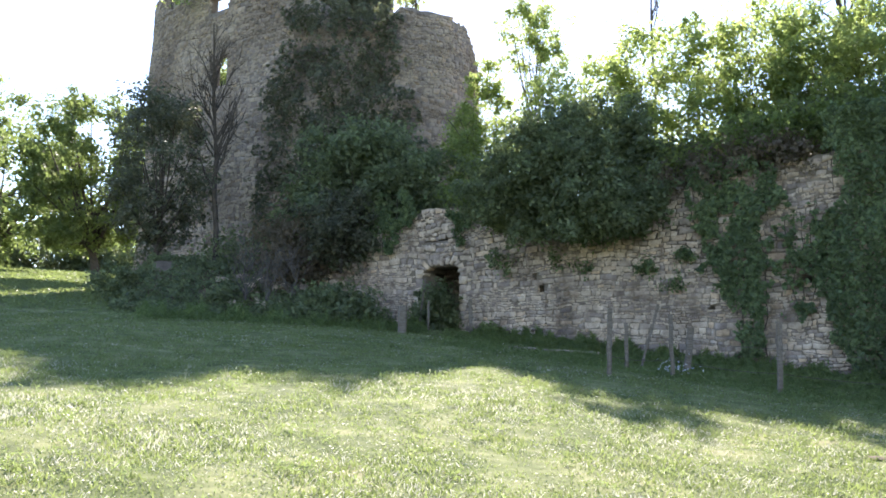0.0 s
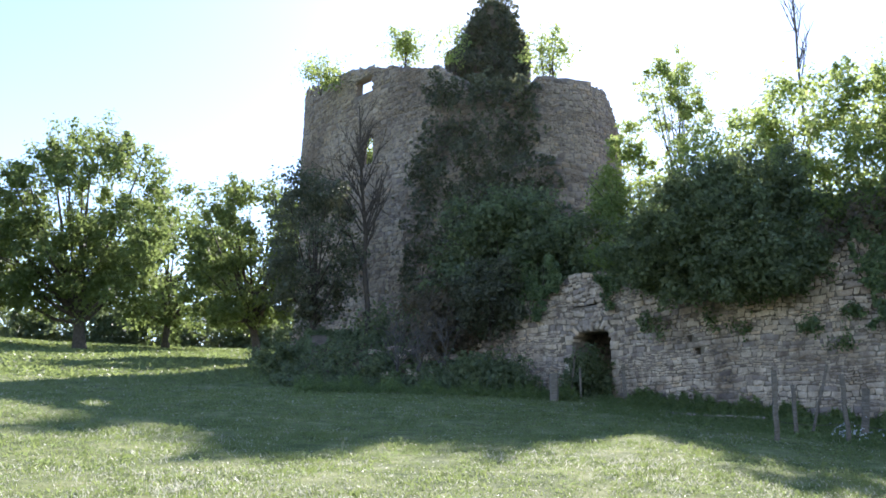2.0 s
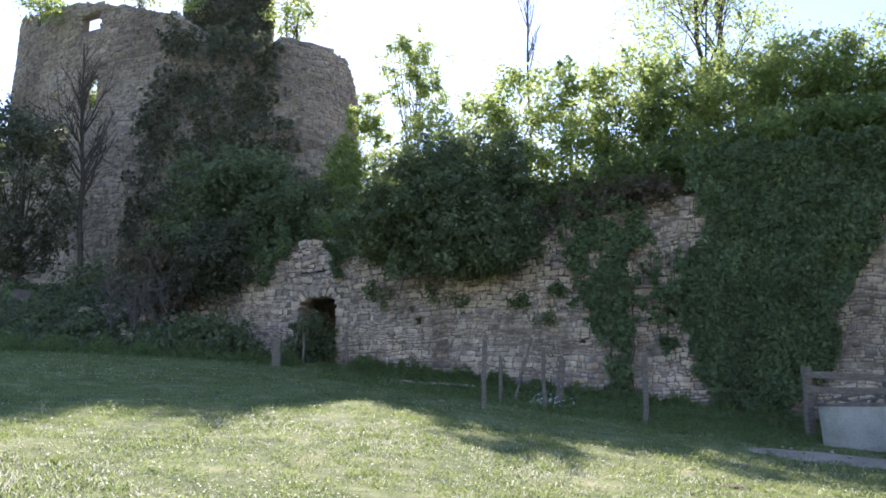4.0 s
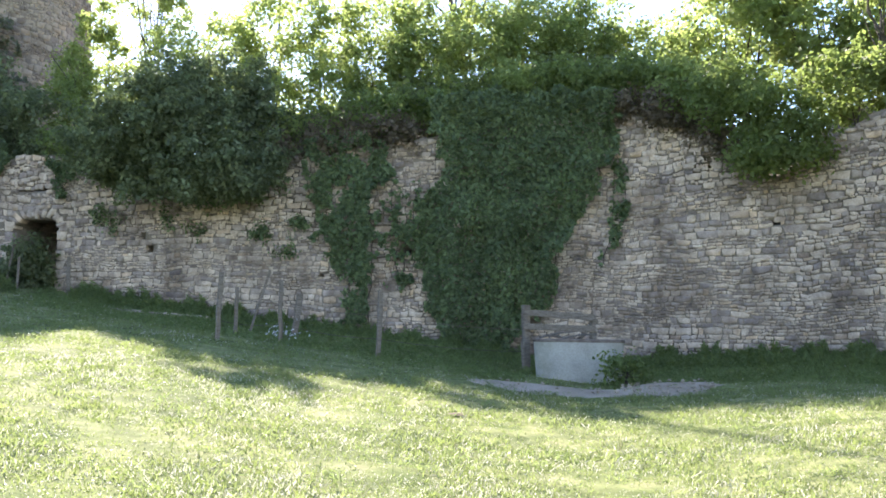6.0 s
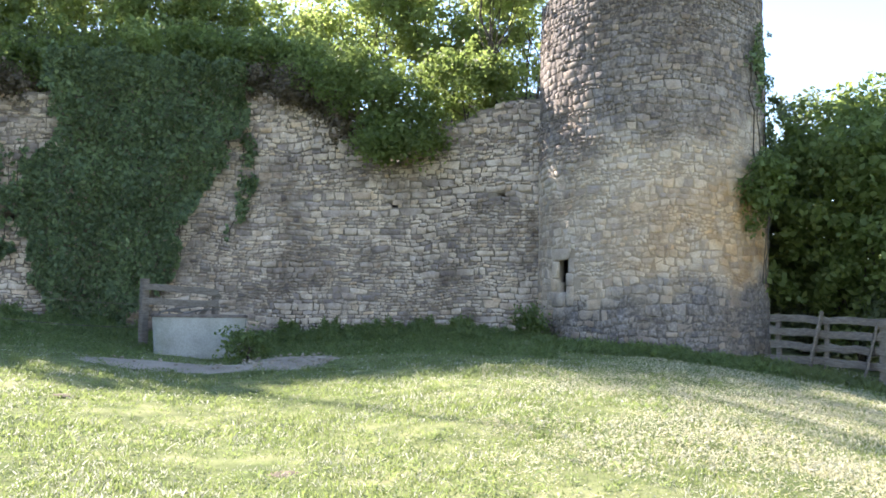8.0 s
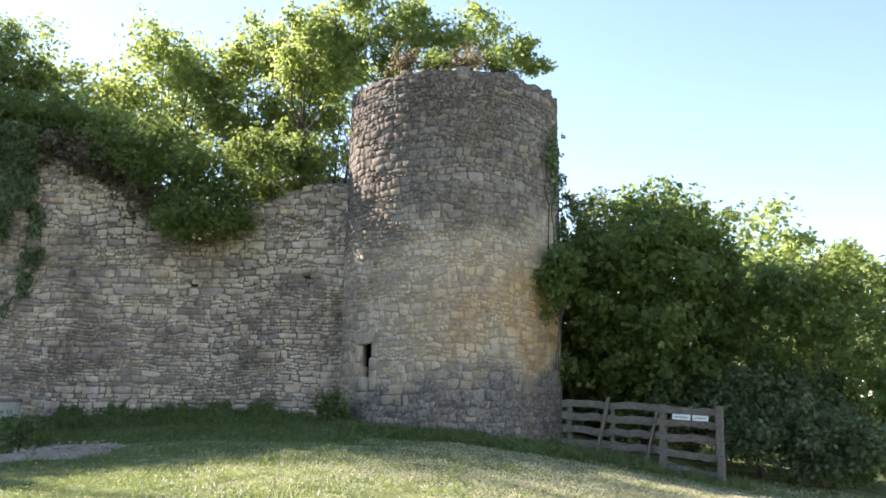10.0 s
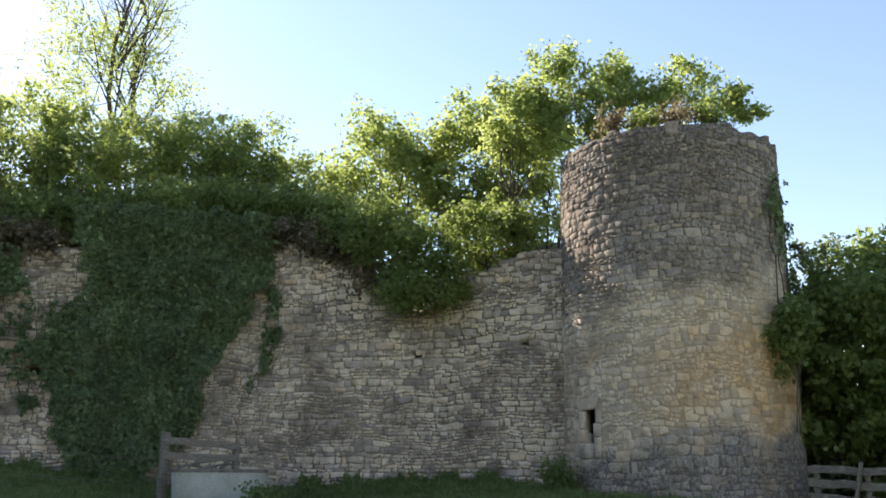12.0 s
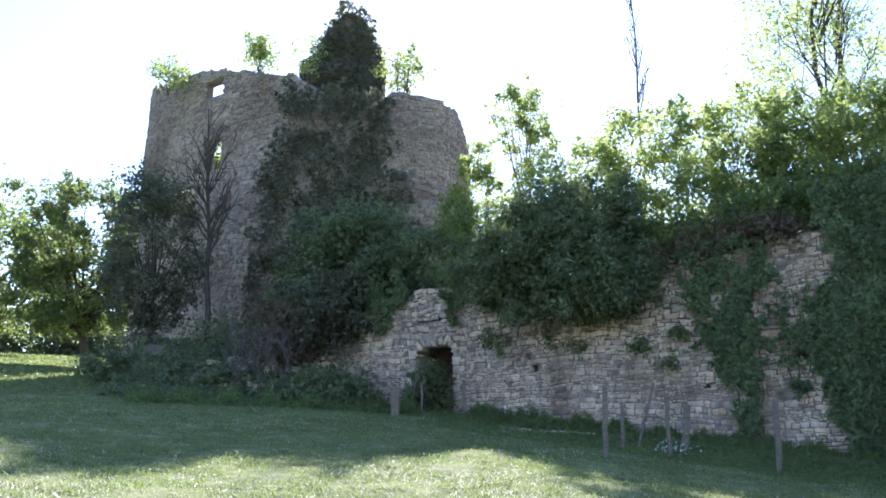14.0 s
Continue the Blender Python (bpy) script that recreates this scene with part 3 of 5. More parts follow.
def build_tower():
    t = thing("round_tower", "round rubble stone tower with a broken top and arrow slit", "tower", TOWER_C)
    t.location = (0, 0, 0)
    half = math.pi * TOWER_R
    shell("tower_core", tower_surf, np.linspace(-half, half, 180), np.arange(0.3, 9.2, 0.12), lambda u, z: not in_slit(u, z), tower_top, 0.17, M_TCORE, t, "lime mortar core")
    # Added disc, out of view: blocks daylight so the slit stays dark.
    verts, quads = [], []
    for k, rr in enumerate((0.02, 0.9, TOWER_R - 0.12)):
        for i in range(24):
            a = 2 * math.pi * i / 24
            verts.append((TOWER_C.x + math.cos(a) * rr, TOWER_C.y + math.sin(a) * rr, 8.25 - 0.08 * k))
    for k in range(2):
        for i in range(24):
            quads.append((k * 24 + i, k * 24 + (i + 1) % 24, k * 24 + 24 + (i + 1) % 24, k * 24 + 24 + i))
    linked("unseen_cap", fast_mesh("unseen_cap", verts, quads), M_EARTH, t, "unseen cap that keeps daylight out of the hollow tower")
    return t


TOWER = build_tower()

# the great keep behind: an oval turned so that its eastern end comes nearer
KEEP_AZ, KEEP_D, KEEP_A, KEEP_B, KEEP_TURN = -9.4, 39.8, 9.0, 4.4, -44.0
_kc = (KEEP_D * math.sin(radians(KEEP_AZ)), KEEP_D * math.cos(radians(KEEP_AZ)))
_kt = np.linspace(-math.pi, math.pi, 721)
_kx, _ky = KEEP_A * np.sign(np.sin(_kt)) * np.abs(np.sin(_kt)) ** 0.85, -KEEP_B * np.sign(np.cos(_kt)) * np.abs(np.cos(_kt)) ** 0.85
_ks = np.concatenate([[0], np.cumsum(np.hypot(np.diff(_kx), np.diff(_ky)))])
_ks -= _ks[360]


def keep_surf(u, z, d):
    """u: metres round the keep, 0 in the middle of the face, growing to the east."""
    x, y = float(np.interp(u, _ks, _kx)), float(np.interp(u, _ks, _ky))
    nx, ny = x / KEEP_A ** 2, y / KEEP_B ** 2
    k = math.hypot(nx, ny) or 1
    d = d - 0.018 * (z - 8) + 0.09 * max(0.0, 7.5 - z) + 0.10 * noise.noise((u * 0.3, z * 0.3, 4.0))
    x, y = x + nx / k * d, y + ny / k * d
    g = radians(KEEP_AZ - KEEP_TURN)
    c, s = math.cos(g), math.sin(g)
    return Vector((_kc[0] + x * c + y * s, _kc[1] - x * s + y * c, z))


# bearing and distance of the face that looks to the meadow
_kf = [(u, keep_surf(u, 12.0, 0.0)) for u in np.arange(-16.0, 16.0, 0.1)]
_kf = [(u, math.degrees(math.atan2(p.x, p.y)), math.hypot(p.x, p.y)) for u, p in _kf]
_lo = min(range(len(_kf)), key=lambda i: _kf[i][1])
_hi = max(range(len(_kf)), key=lambda i: _kf[i][1])
_kf = np.array(_kf[_lo:_hi + 1])


def keep_place(az, el):
    """Place on the keep's face at that bearing and elevation."""
    u = float(np.interp(az, _kf[:, 1], _kf[:, 0]))
    return u, high(el, float(np.interp(az, _kf[:, 1], _kf[:, 2])))


KEEP_RIM = [(-18.9, 22.0), (-17.6, 22.7), (-16.2, 23.4), (-15.1, 23.6), (-12.7, 23.8), (-11.0, 23.7), (-9.6, 23.7), (-8.0, 22.8), (-6.0, 22.0), (-4.4, 22.2), (-3.0, 22.9), (-1.1, 22.7), (0.6, 22.2), (1.4, 21.8), (1.9, 20.8), (2.1, 19.8)]
_rim = [keep_place(a, e) for a, e in KEEP_RIM]
KEEP_TOP_U = [-40.0, _rim[0][0] - 2.5] + [p[0] for p in _rim] + [_rim[-1][0] + 2.0, 40.0]
KEEP_TOP_Z = [13.0, _rim[0][1] - 1.5] + [p[1] for p in _rim] + [_rim[-1][1] - 1.0, 12.5]


def keep_top(u):
    return float(np.interp(u, KEEP_TOP_U, KEEP_TOP_Z)) + 0.14 * noise.noise((u * 0.9, 0.0, 1.0)) + 0.14 * noise.noise((u * 2.9, 3.0, 1.0))


KEEP_HOLES = [(*keep_place(-15.05, 22.45), 0.66, 0.44), (*keep_place(-14.83, 18.35), 0.55, 0.75)]


def in_window(u, z):
    return any(abs(u - a) < w and abs(z - b) < h for a, b, w, h in KEEP_HOLES)


# the highest fragment: a piece of the keep's rear wall
PEAK_R = 40.8
PEAK_RIM = [(-9.9, 21.0), (-9.5, 23.8), (-8.8, 24.7), (-7.8, 26.2), (-6.8, 27.3), (-5.9, 27.9), (-4.8, 27.2), (-3.7, 25.6), (-3.3, 24.3), (-3.05, 21.0)]


def peak_place(az, el):
    return (az + 6.4) * PEAK_R * math.pi / 180, high(el, PEAK_R)


def peak_surf(u, z, d):
    """u: metres along the fragment, growing to the east."""
    d = d + 0.12 * noise.noise((u * 0.4, z * 0.4, 14.0)) - 0.15 * u * u / 6.0
    p = at(-6.4 + math.degrees(u / PEAK_R), PEAK_R - d, z)
    return p


_prim = [peak_place(a, e) for a, e in PEAK_RIM]


def peak_top(u):
    return float(np.interp(u, [p[0] for p in _prim], [p[1] for p in _prim])) + 0.2 * noise.noise((u * 1.3, 3.0, 8.0))


def build_keep():
    k = thing("ruined_keep", "huge ruined round keep of grey rubble stone, overgrown with ivy", "castle keep")
    shell("keep_core", keep_surf, np.arange(_ks[0], _ks[-1] + 0.2, 0.2), np.arange(2.0, 22.0, 0.25), lambda u, z: not in_window(u, z), keep_top, 0.45, M_KEEP, k)
    shell("inner_wall", peak_surf, np.arange(_prim[0][0], _prim[-1][0] + 0.1, 0.2), np.arange(3.0, 24.0, 0.25), lambda u, z: True, peak_top, 1.0, M_KEEP, k, "tall broken fragment of the rear wall")
    return k


KEEP = build_keep()


# ------------------------------------------------------------------ the terrace behind the wall
def build_terrace():
    verts, quads = [], []
    azs = np.arange(-9.0, 57.1, 1.0)
    steps = [0.9, 1.6, 2.6, 4.0, 6.0, 9.0, 14.0, 22.0]
    for az in azs:
        r0 = float(np.interp(az, _fine, _fr))
        zt = wall_top(wall_u(min(az, 55.0)))
        for k, s in enumerate(steps):
            p = at(az, r0 + s)
            z = zt - 0.65 + 0.46 * (min(s, 6.0) - 0.9) + 0.2 * noise.noise((p.x * 0.4, p.y * 0.4, 0))
            verts.append((p.x, p.y, z))
        p = at(az, r0 + 24)
        verts.append((p.x, p.y, p.z - 0.5))
    n = len(steps) + 1
    for i in range(len(azs) - 1):
        for j in range(n - 1):
            quads.append((i * n + j, (i + 1) * n + j, (i + 1) * n + j + 1, i * n + j + 1))
    t = linked("terrace", fast_mesh("terrace", verts, quads), M_EARTH)
    tagged(t, "raised earth terrace behind the ruined wall", "earth bank", kind="structure")


build_terrace()


# ------------------------------------------------------------------ the bank below the keep
def bank_z(az, r):
    p = at(az, r)
    k = max(0.0, min(1.0, (r - 27.3) / 4.5)) * max(0.0, min(1.0, (az + 20.5) / 2.5, (-4.6 - az) / 1.5))
    return p.z + 1.5 * k * k * (3 - 2 * k) + 0.12 * k * noise.noise((p.x * 0.9, p.y * 0.9, 6.0)) - 0.06 * (k == 0)


def build_bank():
    azs, rs = np.arange(-21.0, -4.2, 0.4), np.arange(26.8, 34.6, 0.4)
    verts = [at(a, r, bank_z(a, r)) for a in azs for r in rs]
    n = len(rs)
    quads = [(i * n + j, (i + 1) * n + j, (i + 1) * n + j + 1, i * n + j + 1) for i in range(len(azs) - 1) for j in range(n - 1)]
    t = linked("bank", fast_mesh("bank", verts, quads), M_EARTH)
    tagged(t, "earth bank with rubble at the foot of the keep", "earth bank", kind="structure")
    rng = random.Random(44)
    for _ in range(16):
        a, r = rng.uniform(-14.5, -9.0), rng.uniform(28.0, 30.6)
        w, h = rng.uniform(0.12, 0.3), rng.uniform(0.08, 0.16)
        bm = bmesh.new()
        bar(bm, Vector((-w, 0, 0)), Vector((w, 0, 0)), w * 1.1, h * 1.6, 0.03, rng.randrange(999), 3)
        s = part("fallen_stone", bm, M_STONE_ONE)
        s.location = at(a, r, bank_z(a, r) + h * 0.5)
        s.rotation_euler = (rng.uniform(-0.2, 0.2), rng.uniform(-0.3, 0.3), rng.uniform(0, 6))
        tagged(s, "pale fallen wall stone lying on the overgrown bank", "stone", "fallen stones")


build_bank()


# ------------------------------------------------------------------ plants
def blob(rng, centre, radii, n, skin=0.5):
    """n points in an ellipsoid, more of them near its skin."""
    d = rng.normal(size=(n, 3))
    d /= np.linalg.norm(d, axis=1, keepdims=True)
    k = rng.random((n, 1)) ** (1 / 3.0)
    k = (k * (1 - skin) + skin * (0.75 + 0.3 * rng.random((n, 1)))) * rng.choice([1.0, 1.0, 1.0, 1.22], (n, 1))
    return np.array(centre) + d * k * np.array(radii)


def plant(name, label, category, base, crowns, seed, leaf=0.11, per=90, spread=0.45, mat=None, trunk=0.022, bark=None, limbs=14, group="", crown_name="crown", stems=0):
    """A tree or bush: trunk and limbs up to the clumps of its crown, and a crown of leaves in clumps.
    crowns: rows of (centre, radii, number of clumps)."""
    rng = np.random.default_rng(seed)
    base = Vector(base)
    stems = stems or (2 if trunk < 0.03 else 1)
    t = thing(name, label, category, base, group)
    clump = np.concatenate([blob(rng, c, r, n) for c, r, n in crowns])
    clump[:, 2] = np.maximum(clump[:, 2], base.z + 0.1)
    n = len(clump)
    cnt = np.maximum(8, rng.normal(per, per * 0.35, n)).astype(int)
    idx = np.repeat(np.arange(n), cnt)
    size = spread * rng.uniform(0.55, 1.35, n)
    mid = np.mean([np.array(c) for c, _, _ in crowns], axis=0)
    # each clump is a spray: leaves along a twig that points outwards and a little up
    twig = clump - mid
    twig = twig / (np.linalg.norm(twig, axis=1, keepdims=True) + 1e-6) + rng.normal(size=(n, 3)) * 0.7 + np.array([0, 0, 0.15])
    twig /= np.linalg.norm(twig, axis=1, keepdims=True) + 1e-6
    along = rng.uniform(-0.75, 0.95, (len(idx), 1))
    off = (twig[idx] * along + rng.normal(size=(len(idx), 3)) * np.array([0.34, 0.34, 0.26]) * (1.15 - 0.5 * along)) * size[idx][:, None]
    pts = clump[idx] + off
    out = off / (np.linalg.norm(off, axis=1, keepdims=True) + 1e-6) * 0.9 + np.array([0, 0, 0.5])
    v, q = leaves(pts - np.array(base), leaf, rng, out, 0.8)
    linked(crown_name, fast_mesh(crown_name, v, q), mat or M_LEAF, t)
    if trunk > 0:
        top = Vector(mid)
        for s in range(stems):
            bm = bmesh.new()
            foot = Vector((rng.uniform(-1, 1), rng.uniform(-1, 1), 0)) * trunk * 2.2 * (stems > 1)
            head = top - base + Vector((rng.uniform(-1, 1), rng.uniform(-1, 1), 0)) * (0.25 * (top - base).length if stems > 1 else 0.15)
            pts_ = [foot + (head - foot) * f + Vector((rng.normal() * 0.04, rng.normal() * 0.04, 0)) * (head.length * f) for f in np.linspace(0, 1, 7)]
            pts_[0] = foot - Vector((0, 0, 0.15))
            tube(bm, pts_, [trunk * (1.25 if i == 0 else 1.0) * (1 - 0.75 * i / 6) for i in range(7)], 8)
            for i in rng.choice(n, min(limbs // stems, n), replace=False):
                e = Vector(clump[i]) - base
                f = rng.uniform(0.25, 0.85)
                st = foot + (head - foot) * f
                mid_ = st.lerp(e, 0.5) + Vector((0, 0, -0.08 * (e - st).length))
                r0 = trunk * (1 - 0.75 * f) * 0.6
                tube(bm, [st, st.lerp(mid_, 0.5), mid_, mid_.lerp(e, 0.55), e], [r0, r0 * 0.8, r0 * 0.6, r0 * 0.4, r0 * 0.15], 5)
            part("trunk" if stems == 1 else "stem", bm, bark or M_BARK, t)
    return t


def spot(az, el, r):
    return at(az, r, high(el, r))


def bush(name, label, az, el, r, half_az, half_el, seed, depth=1.2, clumps=60, base=None, **kw):
    """A bush seen at that bearing and elevation, half as wide and high as given in degrees."""
    c = spot(az, el, r)
    rx, rz = r * math.radians(half_az), r * math.radians(half_el)
    foot = at(az, r, base if base is not None else c.z - rz)
    return plant(name, label, kw.pop("category", "bush"), foot, [(c, (math.hypot(rx * math.cos(radians(az)), depth * math.sin(radians(az))), math.hypot(depth * math.cos(radians(az)), rx * math.sin(radians(az))), rz), clumps)], seed, **kw)

# ------------------------------------------------------------------ ivy
def in_poly(x, y, poly):
    """Which of the points lie in the polygon."""
    ok = np.zeros(len(x), bool)
    for (x0, y0), (x1, y1) in zip(poly, poly[1:] + poly[:1]):
        if y0 != y1:
            ok ^= ((y0 > y) != (y1 > y)) & (x < (x1 - x0) * (y - y0) / (y1 - y0) + x0)
    return ok


def ivy(name, label, surf, place, poly, n, seed, size=0.10, mat=None, deep=0.22, ragged=0.6, gaps=0.0):
    """Leaves lying on a wall face, inside an outline of bearings and elevations; gaps: how patchy the growth is."""
    rng = np.random.default_rng(seed)
    t = thing(name, label, "ivy")
    xs, ys = [p[0] for p in poly], [p[1] for p in poly]
    pts, nor = [], []
    while len(pts) < n:
        a, e = rng.uniform(min(xs) - 0.5, max(xs) + 0.5, 2000), rng.uniform(min(ys) - 0.5, max(ys) + 0.5, 2000)
        ja = np.array([noise.noise((p * 0.9, q * 0.9, seed)) + 0.6 * noise.noise((p * 2.6, q * 2.6, seed + 5.0)) for p, q in zip(a, e)])
        je = np.array([noise.noise((p * 0.9, q * 0.9, seed + 50)) for p, q in zip(a, e)])
        ok = in_poly(a + ja * ragged, e + je * ragged, poly)
        if gaps:
            g = np.array([noise.noise((p * 1.1, q * 0.8, seed + 90)) + 0.5 * noise.noise((p * 3.1, q * 2.6, seed + 70)) for p, q in zip(a, e)])
            ok &= g + rng.normal(0, 0.12, 2000) > gaps - 0.45
        for p, q in zip(a[ok], e[ok]):
            u, z = place(p, q)
            th = deep * (0.45 + 0.75 * noise.noise((u * 1.3, z * 1.0, 8.0 + seed)))
            d = 0.06 + max(0.0, th) + rng.random() * 0.10
            f = surf(u, z, d)
            pts.append(f)
            nor.append((surf(u, z, d + 0.2) - f) * 5)
    pts, nor = np.array(pts), np.array(nor) + np.array([0, 0, 0.35])
    leaf_part("ivy_leaves", pts, size, mat or M_IVY, t, seed + 1, nor, 0.85)
    for k in range(5):
        a0 = min(xs) + (max(xs) - min(xs)) * (k + 0.5) / 5
        line = []
        for e in np.arange(min(ys), max(ys), 0.5):
            a1 = a0 + 0.5 * noise.noise((e * 0.7, k * 3.0, seed))
            if in_poly(np.array([a1]), np.array([e]), poly)[0]:
                u, z = place(a1, e)
                line.append(surf(u, z, 0.03))
        if len(line) > 3:
            bm = bmesh.new()
            tube(bm, line, [0.011 * (1 - 0.7 * i / len(line)) + 0.003 for i in range(len(line))], 5)
            part("vine", bm, M_BARK, t)
    return t


def wu(az, el):
    """Wall coordinates seen at that bearing and elevation."""
    return wall_u(az), high(el, float(np.interp(az, _fine, _fr)))


ivy("wall_ivy", "thick dark ivy sheet hanging down the stone wall", wall_surf, wu,
    [(23.8, 15.6), (35.7, 15.7), (36.0, 12.2), (34.2, 8.6), (32.6, 5.6), (31.8, 1.6), (29.4, 0.2), (28.0, -1.0), (24.9, -0.3), (23.4, 3.6), (22.6, 6.1), (23.2, 8.7), (25.0, 10.5), (24.2, 13.0)], 31000, 21, size=0.078, deep=0.5, ragged=0.7)
ivy("wall_ivy", "thin ivy growing over the broken stone wall", wall_surf, wu,
    [(15.4, 12.2), (20.8, 12.8), (21.2, 10.0), (19.8, 8.4), (20.6, 6.6), (22.0, 6.6), (21.0, 5.2), (20.2, 3.4), (20.0, 0.2), (18.6, 0.4), (18.5, 3.1), (17.2, 5.2), (16.0, 8.4)], 9500, 22, size=0.078, deep=0.28, ragged=0.9, gaps=0.26)
ivy("wall_ivy", "sparse ivy runners beside the thick ivy", wall_surf, wu,
    [(21.0, 9.6), (23.2, 10.2), (23.4, 7.0), (22.4, 3.0), (21.2, 3.0), (21.6, 6.0)], 1500, 24, size=0.075, deep=0.15, ragged=0.8, gaps=0.5)
ivy("wall_ivy", "narrow strand of ivy on the stone wall", wall_surf, wu,
    [(35.6, 12.0), (36.5, 10.7), (36.5, 7.2), (35.6, 5.6), (34.7, 4.3), (34.6, 4.9), (35.2, 6.2), (35.5, 8.0)], 480, 23, size=0.075, deep=0.10, ragged=0.5, gaps=0.4)
ivy("tower_ivy", "thin ivy climbing the tower's far side", tower_surf, lambda a, e: (TOWER_R * math.asin(max(-0.99, min(0.985, (a - 61.8) / 6.97))), high(e, 18.9)),
    [(67.0, 15.0), (68.2, 18.0), (69.0, 17.0), (69.2, 5.0), (68.6, 6.6), (67.4, 9.0), (68.0, 11.5)], 700, 25, size=0.08, deep=0.08, ragged=0.5, gaps=0.55)

# ------------------------------------------------------------------ trees and bushes on and behind the wall
B = bush
plant("wall_bush", "dense dark bush overhanging the stone wall", "bush", at(7.0, 23.6, 5.2),
      [(spot(3.6, 11.6, 24.6), (0.8, 1.0, 1.1), 34), (spot(5.2, 12.6, 24.2), (1.0, 1.1, 1.5), 46), (spot(7.2, 12.4, 23.8), (1.1, 1.2, 1.7), 60), (spot(9.2, 11.2, 23.4), (1.1, 1.2, 1.45), 55), (spot(11.3, 10.4, 23.0), (0.95, 1.0, 1.15), 42), (spot(9.5, 14.0, 24.4), (1.8, 1.0, 0.8), 34), (spot(7.4, 15.0, 24.2), (1.0, 0.9, 0.8), 26), (spot(10.2, 15.2, 24.2), (1.1, 0.9, 0.9), 30), (spot(12.6, 14.2, 24.0), (0.8, 0.8, 0.9), 20), (spot(8.6, 8.6, 23.2), (0.35, 0.35, 0.5), 8), (spot(11.6, 8.9, 22.8), (0.3, 0.3, 0.55), 7), (spot(5.4, 9.4, 24.2), (0.4, 0.4, 0.5), 9), (spot(12.9, 10.6, 22.9), (0.5, 0.5, 0.5), 9), (spot(2.6, 10.6, 25.2), (0.6, 0.6, 0.6), 12), (spot(7.0, 9.0, 23.9), (0.9, 0.5, 0.6), 18), (spot(10.0, 8.7, 23.1), (0.9, 0.5, 0.6), 18)], 31, leaf=0.09, per=125, spread=0.42, mat=M_LEAF_D)
# three ranks of growth: on the wall's edge, behind it, and at the crest
def wall_r(az):
    return float(np.interp(az, _fine, _fr))


def top_el(az):
    return float(np.interp(az, TOP_AZ, TOP_EL))


_r3 = random.Random(8)
_az = 2.5
while _az < 41:
    e = top_el(_az)
    B("wall_top_shrub", "tangled green shrub rooted on the wall's edge", _az, e + 1.6 + _r3.uniform(-0.4, 0.4), wall_r(_az) + 1.0, 2.1, 1.6, int(_az * 10), depth=0.8, clumps=34, per=85, spread=0.5, leaf=0.095, mat=_r3.choice([M_LEAF, M_LEAF, M_LEAF_L]), base=high(e - 0.3, wall_r(_az)), group="shrubs on the wall")
    _az += 3.1
_az = 12.5
while _az < 42:
    e = top_el(_az)
    # Darker leaf material: the undergrowth's shade is put into its colour.
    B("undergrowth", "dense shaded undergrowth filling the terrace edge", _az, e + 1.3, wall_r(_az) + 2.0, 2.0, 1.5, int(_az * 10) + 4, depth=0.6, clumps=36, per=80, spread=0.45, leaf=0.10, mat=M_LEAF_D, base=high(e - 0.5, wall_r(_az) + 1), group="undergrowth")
    _az += 2.7
_az = 3.0
while _az < 36:
    e = max(top_el(_az), 9.5)
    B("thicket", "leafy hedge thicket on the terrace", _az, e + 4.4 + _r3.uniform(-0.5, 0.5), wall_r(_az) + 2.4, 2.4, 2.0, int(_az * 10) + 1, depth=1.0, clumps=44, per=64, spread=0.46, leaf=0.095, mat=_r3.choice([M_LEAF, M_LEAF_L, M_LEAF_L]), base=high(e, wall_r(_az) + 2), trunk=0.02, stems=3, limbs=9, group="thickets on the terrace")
    _az += 3.4
for _az, e in ((7.5, 16.0), (10.2, 16.9), (13.0, 18.6), (16.5, 18.8), (20.0, 19.2), (23.5, 18.6), (27.0, 18.4), (31.0, 19.0), (34.5, 19.0), (37.5, 17.0)):
    # Crest shrubs take the paler leaves, standing in for sun shining through.
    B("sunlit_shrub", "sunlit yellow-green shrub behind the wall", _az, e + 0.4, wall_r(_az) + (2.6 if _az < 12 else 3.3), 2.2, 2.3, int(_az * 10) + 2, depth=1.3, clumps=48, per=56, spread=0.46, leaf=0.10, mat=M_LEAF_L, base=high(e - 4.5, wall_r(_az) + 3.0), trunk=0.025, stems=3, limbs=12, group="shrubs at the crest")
for _az in (14.6, 16.8, 19.4, 22.0, 37.2, 39.0, 41.0, 42.6):
    B("dry_brush", "dry brown roots and withered brush on the wall's edge", _az, top_el(_az) + 0.5, wall_r(_az) + 0.35, 1.5, 1.0, int(_az * 10) + 3, depth=0.4, clumps=26, per=60, spread=0.4, leaf=0.08, mat=M_BROWN, base=high(top_el(_az) - 0.3, wall_r(_az)), group="dry brush")
plant("young_tree", "slender young tree with light airy foliage", "tree", at(5.9, 29.0, 7.4),
      [(spot(5.95, 22.9, 29.0), (0.55, 0.5, 0.55), 16), (spot(5.3, 21.6, 29.0), (0.9, 0.7, 0.65), 28), (spot(6.8, 21.3, 29.0), (0.85, 0.7, 0.6), 25), (spot(5.3, 19.9, 29.0), (0.8, 0.6, 0.45), 18), (spot(7.0, 19.4, 29.0), (0.65, 0.5, 0.45), 12), (spot(6.0, 18.2, 29.0), (0.45, 0.45, 0.35), 5)],
      40, leaf=0.085, per=48, spread=0.30, mat=M_LEAF_L, trunk=0.05, stems=1, limbs=30)
